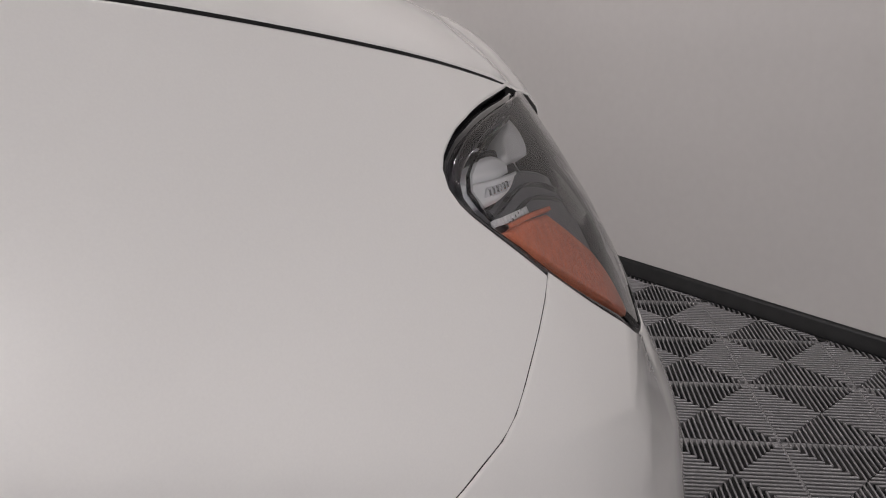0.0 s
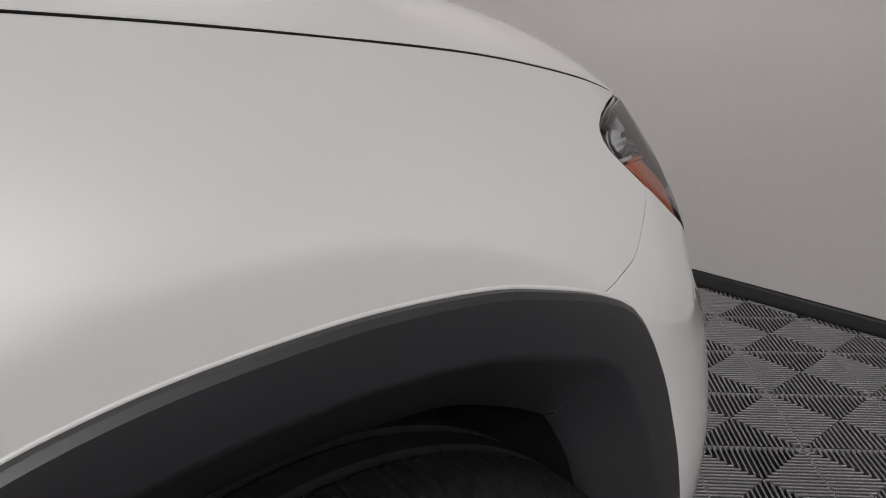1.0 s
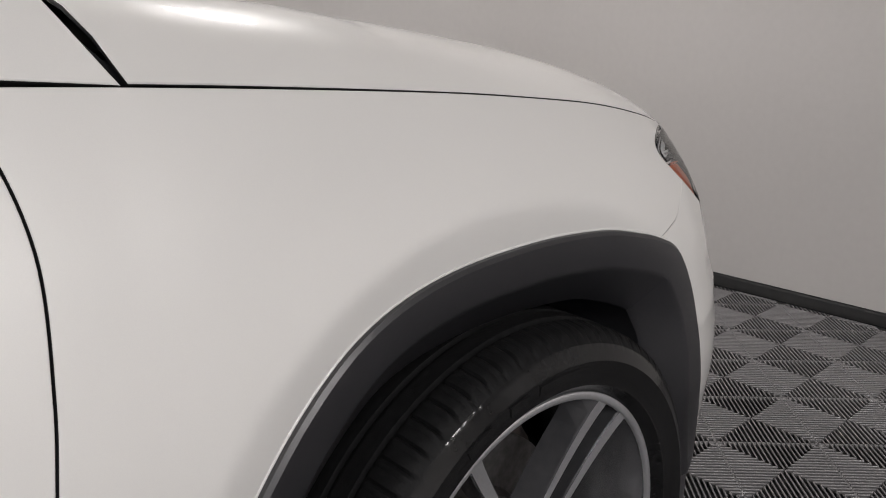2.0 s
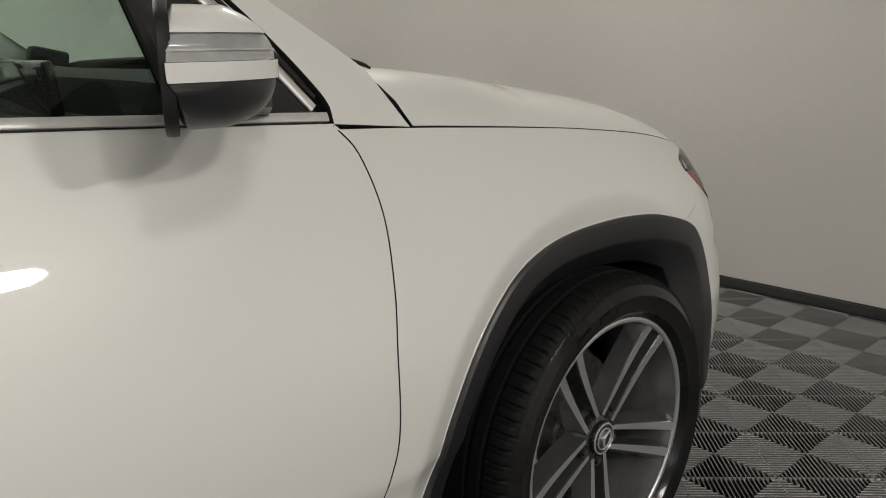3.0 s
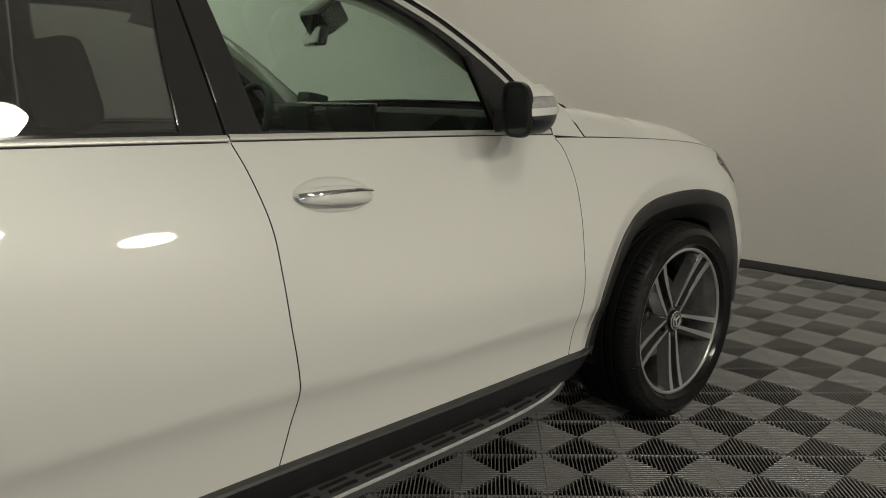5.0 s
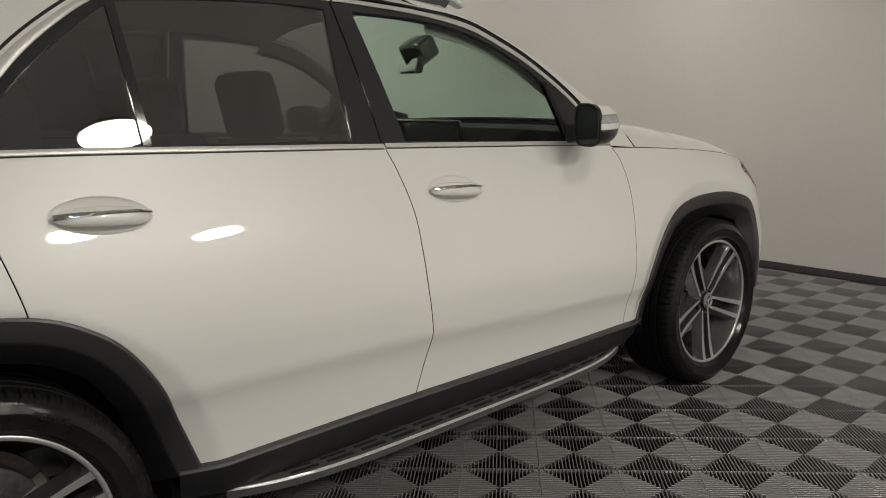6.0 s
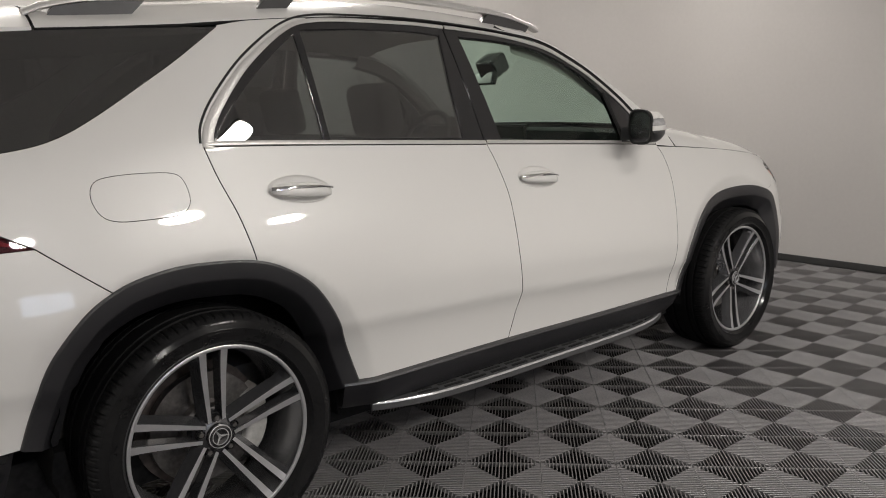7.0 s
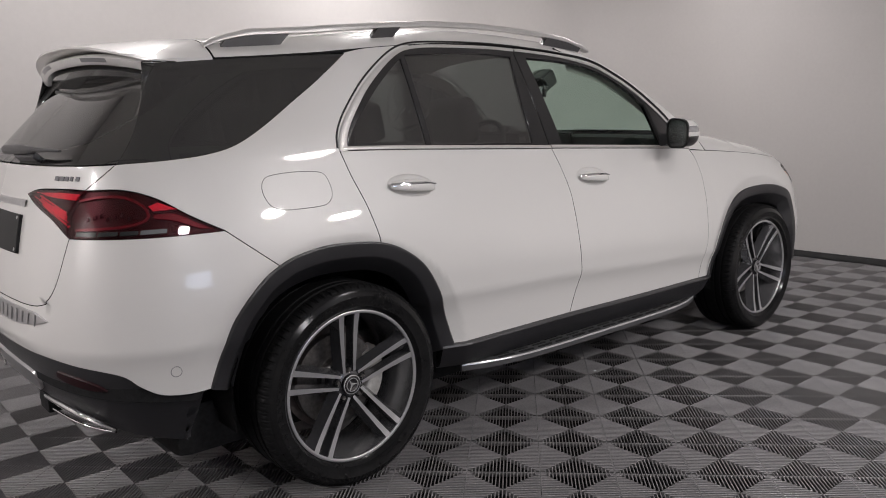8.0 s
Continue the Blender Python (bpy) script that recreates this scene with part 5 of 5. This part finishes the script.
# spoiler over the rear window
def spoiler_ring(side):
    t = abs(side)
    thin = 1 - 0.85 * t ** 5
    x1, zz = -3.665 + 0.115 * t ** 2.6, 1.657 - 0.084 * t ** 2.6
    xf, zf = -3.323, float(roof_skin(np.array([-3.323]), np.array([1 - t]))[0, 2])
    ring = [(xf, zf), (-3.45, (zf + zz) / 2 + 0.008 * thin), (x1 + 0.06, zz + 0.002), (x1, zz - 0.008 * thin), (x1 - 0.004, zz - 0.016 * thin), (x1 + 0.006, zz - 0.022 * thin), (x1 + 0.1, zz - 0.03 * thin), (-3.45, zz - 0.05 * thin), (xf, zf - 0.05 * thin)]
    return [(x, side * (abs(float(skin(x, roof_edge(x))[1])) + 0.001), z) for x, z in ring]


spoiler = loft_part("roof_spoiler", [spoiler_ring(q) for q in np.linspace(-1, 1, 41)], PAINT, car, "white roof spoiler over the rear window", smooth=40)
secs = []
for y in np.linspace(-0.6, 0.6, 25):
    t = abs(y) / 0.625
    x1, zz = -3.64 + 0.085 * t ** 2.4, 1.618 - 0.05 * t ** 2.6
    secs.append([(x1 + 0.07, y, zz + 0.008), (x1 + 0.012, y, zz), (x1, y, zz - 0.008), (x1 + 0.012, y, zz - 0.03), (x1 + 0.022, y, zz - 0.036), (x1 + 0.12, y, zz - 0.02)])
loft_part("lower_wing", secs, PAINT, spoiler, "white lower spoiler blade", smooth=40)
secs = []
for y in np.linspace(-0.57, 0.57, 21):
    t = abs(y) / 0.57
    x1, zz = -3.61 + 0.08 * t ** 2.4, 1.585 - 0.04 * t ** 2.6
    secs.append([(x1 + 0.12, y, zz + 0.01), (x1 + 0.02, y, zz), (x1 + 0.0, y, zz - 0.02), (x1 + 0.02, y, zz - 0.04), (x1 + 0.1, y, zz - 0.045)])
loft_part("spoiler_recess", secs, GLOSS, spoiler, "black recess under the spoiler", smooth=40)
for side in (-1, 1):
    secs = []
    for y in np.linspace(0.2, 0.4, 9) * side:
        t = abs(y) / 0.625
        x1, zz = -3.64 + 0.085 * t ** 2.4, 1.618 - 0.05 * t ** 2.6
        secs.append([(x1 + 0.002, y, zz - 0.012), (x1 + 0.0085, y, zz - 0.026), (x1 + 0.014, y, zz - 0.025), (x1 + 0.008, y, zz - 0.011)])
    loft_part("slot", secs, BEZEL, spoiler, "grey slot in the blade", smooth=20)
# rear wiper: a long pivot cover and a thin arm
secs = tube([(-3.812, -0.505, 1.284), (-3.832, -0.42, 1.286), (-3.846, -0.33, 1.288)], 0.0075, 8, lambda t: 0.6 + 0.6 * t)
wiper = loft_part("rear_wiper", secs, TRIM, car, "black rear wiper", smooth=60)
cover = tube(catmull([(-3.84, -0.345, 1.287), (-3.85, -0.27, 1.287), (-3.858, -0.15, 1.286), (-3.864, -0.03, 1.284), (-3.866, 0.03, 1.282)], 5), 0.017, 12, lambda t: 0.42 + 0.58 * min(1, t / 0.4) if t < 0.85 else 1 - 3.2 * (t - 0.85))
loft_part("wiper_cover", cover, TRIM, wiper, "black wiper pivot cover", smooth=60)
bm = bmesh.new()
box(bm, -0.02, 0.02, -0.1, 0.1, -0.012, 0.012, 0.008, pose(-3.838, -0.2, 1.258, 0, 45, 4), 3)
part("blade_holder", bm, TRIM, wiper, "black blade holder")
for s in (1, -1):
    # flat exhaust trim: a bright upper bar and a thin lower lip round a black slot
    upper = catmull([(-3.897, -0.3, 0.414), (-3.888, -0.42, 0.418), (-3.863, -0.56, 0.41), (-3.828, -0.64, 0.392), (-3.785, -0.69, 0.366)], 6)
    lower = catmull([(-3.89, -0.36, 0.378), (-3.866, -0.52, 0.374), (-3.832, -0.61, 0.366), (-3.785, -0.69, 0.36)], 6)
    trim = loft_part("exhaust_trim", [[q * (1, s, 1) for q in ring] for ring in tube(upper, 0.0115, 8, lambda t: 0.7 + 0.3 * math.sin(math.pi * t))], CHROME, car, "chrome exhaust trim", smooth=60)
    loft_part("lower_lip", [[q * (1, s, 1) for q in ring] for ring in tube(lower, 0.0045, 8)], CHROME, trim, "thin chrome lower lip", smooth=60)
    secs = [[(x + 0.03, s * y, z0), (x + 0.03, s * y, z1), (x + 0.15, s * y, z1), (x + 0.15, s * y, z0)] for x, y, z0, z1 in ((-3.89, -0.32, 0.375, 0.414), (-3.86, -0.52, 0.37, 0.41), (-3.83, -0.6, 0.364, 0.398), (-3.79, -0.67, 0.358, 0.37))]
    loft_part("exhaust_slot", secs, DARK, trim, "black exhaust slot", smooth=20)
bm = bmesh.new()
box(bm, -3.9, -3.84, -0.33, -0.22, 0.355, 0.425, 0.008)
box(bm, -3.88, -3.86, -0.3, -0.12, 0.35, 0.372, 0.004)
part("tow_bracket", bm, DARK, car, "black bracket under the bumper")
bm = bmesh.new()
box(bm, -3.6, 0.5, -0.72, 0.72, 0.2, 0.4, 0.05)
part("underbody", bm, DARK, car, "dark underbody")


# ---- inside of the car ----
def seat(x, y, back=True, wide=0.5):
    base = loft_part("seat_cushion", [[(x + dx, y + dy * wide / 2, z) for dy, z in ((-0.9, 0.5), (-1, 0.6), (-0.8, 0.66), (0, 0.645), (0.8, 0.66), (1, 0.6), (0.9, 0.5))] for dx in (-0.25, -0.22, 0.0, 0.22, 0.27)], CLOTH, car, "dark leather seat")
    secs = []
    for t in np.linspace(0, 1, 8):
        w = wide / 2 * (1 - 0.25 * t ** 2)
        bx, z = x - 0.2 - 0.22 * t, 0.6 + 0.62 * t
        secs.append([(bx + dx, y + dy * w, z) for dy, dx in ((-1, 0.05), (-0.85, 0.09), (0, 0.05), (0.85, 0.09), (1, 0.05), (0.9, -0.06), (-0.9, -0.06))])
    loft_part("seat_back", secs, CLOTH, base, "dark leather seat back", smooth=60)
    bm = bmesh.new()
    box(bm, -0.055, 0.055, -0.135, 0.135, -0.115, 0.105, 0.054, pose(x - 0.44, y, 1.335, 0, -12, 0), 4)
    part("head_rest", bm, CLOTH, base, "dark leather head rest")
    for q in (-0.06, 0.06):
        bm = bmesh.new()
        bmesh.ops.create_cone(bm, cap_ends=True, segments=8, radius1=0.007, radius2=0.007, depth=0.14, matrix=pose(x - 0.435, y + q, 1.25))
        part("head_rest_post", bm, STEEL, base)


for y in (-0.38, 0.38):
    seat(-1.55, y)
for y in (-0.4, 0.0, 0.4):
    seat(-2.28, y, wide=0.4)
secs = []
for y in np.linspace(-0.76, 0.76, 25):
    h = 0.02 * math.exp(-((y - 0.38) / 0.16) ** 2)
    e = 0.012 * (abs(y) / 0.76) ** 4
    secs.append([(-0.55, y, 1.1), (-0.6, y, 1.19), (-0.7, y, 1.214 - e + h * 0.5), (-0.775, y, 1.216 - e + h), (-0.8, y, 1.2 - e + h), (-0.808, y, 1.13), (-0.93, y, 1.08), (-0.96, y, 1.0), (-0.93, y, 0.8), (-0.55, y, 0.8)])
dash = loft_part("dashboard", secs, DASH, car, "dark dashboard with a wide screen", smooth=45)
bm = bmesh.new()
box(bm, -0.012, 0.012, -0.15, 0.67, -0.064, 0.064, 0.01, pose(-0.83, 0.0, 1.17, 0, -6, 0), 3)
screen = part("screen", bm, GLOSS, dash, "wide black screen housing")
for y0, y1 in ((-0.135, 0.23), (0.29, 0.655)):
    bm = bmesh.new()
    box(bm, -0.0145, -0.0125, y0, y1, -0.05, 0.05, 0.0006, pose(-0.83, 0.0, 1.17, 0, -6, 0))
    part("display", bm, SCREEN, screen, "dark grey display")
bm = bmesh.new()
box(bm, -0.05, 0.05, -0.07, 0.07, -0.03, 0.025, 0.014, pose(-0.585, 0.64, 1.235, 0, 14, -12), 3)
part("dashboard_pod", bm, DASH, dash, "black pod on the dashboard top")
ring_pts = [(0.185 * math.cos(a), 0.185 * math.sin(a), 0) for a in np.linspace(0, 2 * math.pi, 49)]
bm = bmesh.new()
rr = [[bm.verts.new((Vector(p) * (1 + 0.085 * math.cos(b)) + Vector((0, 0, 0.016 * math.sin(b))))) for b in np.linspace(0, 2 * math.pi, 10, endpoint=False)] for p in ring_pts[:-1]]
for i in range(48):
    for k in range(10):
        a, b = rr[i], rr[(i + 1) % 48]
        bm.faces.new((a[k], a[(k + 1) % 10], b[(k + 1) % 10], b[k]))
box(bm, -0.07, 0.07, -0.06, 0.05, -0.03, 0.01, 0.02)
box(bm, -0.18, 0.18, -0.025, 0.02, -0.012, 0.004, 0.006)
box(bm, -0.02, 0.02, -0.18, 0.0, -0.012, 0.004, 0.006)
st_wheel = part("steering_wheel", bm, DASH, car, "dark leather steering wheel", 50)
st_wheel.matrix_basis = pose(-1.1, 0.38, 1.14, 0, 0, -90) @ pose(0, 0, 0, 62, 0, 0)
bm = bmesh.new()
box(bm, -0.016, 0.016, -0.12, 0.12, -0.034, 0.034, 0.014, pose(-0.95, 0.04, 1.475, 0, 12, -20), 3)
box(bm, -0.06, 0.05, -0.07, 0.07, 0.02, 0.12, 0.02, pose(-0.9, 0.0, 1.485, 0, -30, 0), 3)
inside = part("inside_mirror", bm, GLOSS, car, "black inside mirror with sensor housing")
bm = bmesh.new()
box(bm, -0.02, -0.014, -0.108, 0.108, -0.027, 0.027, 0.003, pose(-0.95, 0.04, 1.475, 0, 12, -20))
part("mirror_glass", bm, EDGE, inside, "silver mirror glass")
secs = [[(x, y, roof_edge(x) - 0.03 + 0.06 * (1 - (abs(y) / 0.6) ** 3)) for y in np.linspace(-0.6, 0.6, 13)] + [(x, y, roof_edge(x) - 0.022 + 0.06 * (1 - (abs(y) / 0.6) ** 3)) for y in np.linspace(0.6, -0.6, 13)] for x in np.linspace(-3.5, -1.33, 12)]
loft_part("headliner", secs, LINER, car, "pale grey headliner", smooth=60)
for s in (1, -1):
    line = [(-0.66, 1.19), (-0.85, 1.36), (-1.02, 1.475), (-1.2, 1.56), (-1.4, 1.61)]
    strip("pillar_lining", line, [(-0.035, -0.03), (-0.03, -0.045), (0.03, -0.05), (0.05, -0.03)], LINER, car, "pale grey pillar lining", s)
    panel("door_lining", outline([(-0.7, 1.13), (-1.7, 1.18)], [(-1.7, 1.18), (-1.7, 0.6)], [(-1.7, 0.6), (-0.7, 0.6)], [(-0.7, 0.6), (-0.7, 1.13)], step=0.05), CLOTH, car, "dark door lining", off=-0.06, depth=0.01, side=s, step=0.1)
    panel("door_lining", outline([(-1.78, 1.18), (-2.9, 1.22)], [(-2.9, 1.22), (-2.9, 0.95)], [(-2.9, 0.95), (-2.4, 0.6), (-1.78, 0.6)], [(-1.78, 0.6), (-1.78, 1.18)], step=0.05), CLOTH, car, "dark door lining", off=-0.06, depth=0.01, side=s, step=0.1)
bm = bmesh.new()
box(bm, -3.55, -0.6, -0.66, 0.66, 0.4, 0.5, 0.03)
part("cabin_floor", bm, CLOTH, car, "dark carpet")

# ---- floor tiles ----
TILE_SIZE, TILE_TURN, RIBS, RIB_H = 0.28325, radians(-45.89), 21, 0.02


def tile_mesh():
    """One ribbed tile: four wedges of round-topped ribs, each square to its edge of the tile, over an open grid."""
    verts, faces = [], []
    pitch, h = TILE_SIZE / RIBS, TILE_SIZE / 2
    half = 0.168 * pitch
    # a rounded cap on a slightly narrower foot
    top = [(half * 0.5, -RIB_H), (half * 0.5, -0.006), (half, -0.005), (half * 0.98, -0.0026), (half * 0.66, -0.0007)]
    section = [(-a, z) for a, z in top] + top[::-1]
    n = len(section)
    for q in range(4):
        c, s = round(math.cos(q * math.pi / 2)), round(math.sin(q * math.pi / 2))
        for i in range(RIBS):
            mid = -h + (i + 0.5) * pitch
            e = h - 0.0014
            if e - abs(mid) < 0.006:
                continue
            k = len(verts)
            for a, z in section:
                y = mid + a
                for x in (abs(y) + 0.0012, e):
                    verts.append((c * x - s * y, s * x + c * y, z))
            for m in range(n - 1):
                b = k + 2 * m
                faces.append((b, b + 1, b + 3, b + 2))
        # rim along the edge
        k = len(verts)
        for x, z in ((h - 0.003, -RIB_H), (h - 0.003, -0.0035), (h - 0.0006, -0.0035), (h - 0.0006, -RIB_H)):
            for y in (-h + 0.0006, h - 0.0006):
                verts.append((c * x - s * y, s * x + c * y, z))
        for m in range(3):
            b = k + 2 * m
            faces.append((b, b + 1, b + 3, b + 2))
    return verts, faces


tv, tf = tile_mesh()
cells = []
ct, st = math.cos(TILE_TURN), math.sin(TILE_TURN)
for i in range(-45, 46):
    for j in range(-45, 46):
        u, w = (i + 0.5 + 0.41) * TILE_SIZE, (j + 0.5 + 0.48) * TILE_SIZE
        x, y = ct * u - st * w, st * u + ct * w
        if not (ROOM_X0 + 0.2 < x < ROOM_X1 - 0.02 and ROOM_Y0 + 0.2 < y < ROOM_Y1 - 0.02):
            continue
        if x > ROOM_X1 - R_CORNER and y > ROOM_Y1 - R_CORNER and math.hypot(x - ROOM_X1 + R_CORNER, y - ROOM_Y1 + R_CORNER) > R_CORNER - 0.02:
            continue
        cells.append((math.hypot((x + 0.3) / 1.5, y + 1.35), x, y))
cells.sort()
tile_data = None
for d, x, y in cells[:300]:
    if tile_data is None:
        ob = mesh_part("floor_tile", tv, tf, TILE, floor)
        tile_data = ob.data
    else:
        ob = new("floor_tile", tile_data)
        ob.parent = floor
    ob.matrix_basis = pose(x, y, 0, 0, 0, math.degrees(TILE_TURN))
base = np.array(tv)
rot = np.array([[ct, -st, 0], [st, ct, 0], [0, 0, 1]])
base = base @ rot.T
av, af = [], []
for d, x, y in cells[300:]:
    k = len(av)
    av.extend(map(tuple, base + (x, y, 0)))
    af.extend(tuple(i + k for i in f) for f in tf)
tagged(mesh_part("outer_floor_tiles", av, af, TILE, floor, "grey ribbed plastic floor tiles"), kind="stuff")
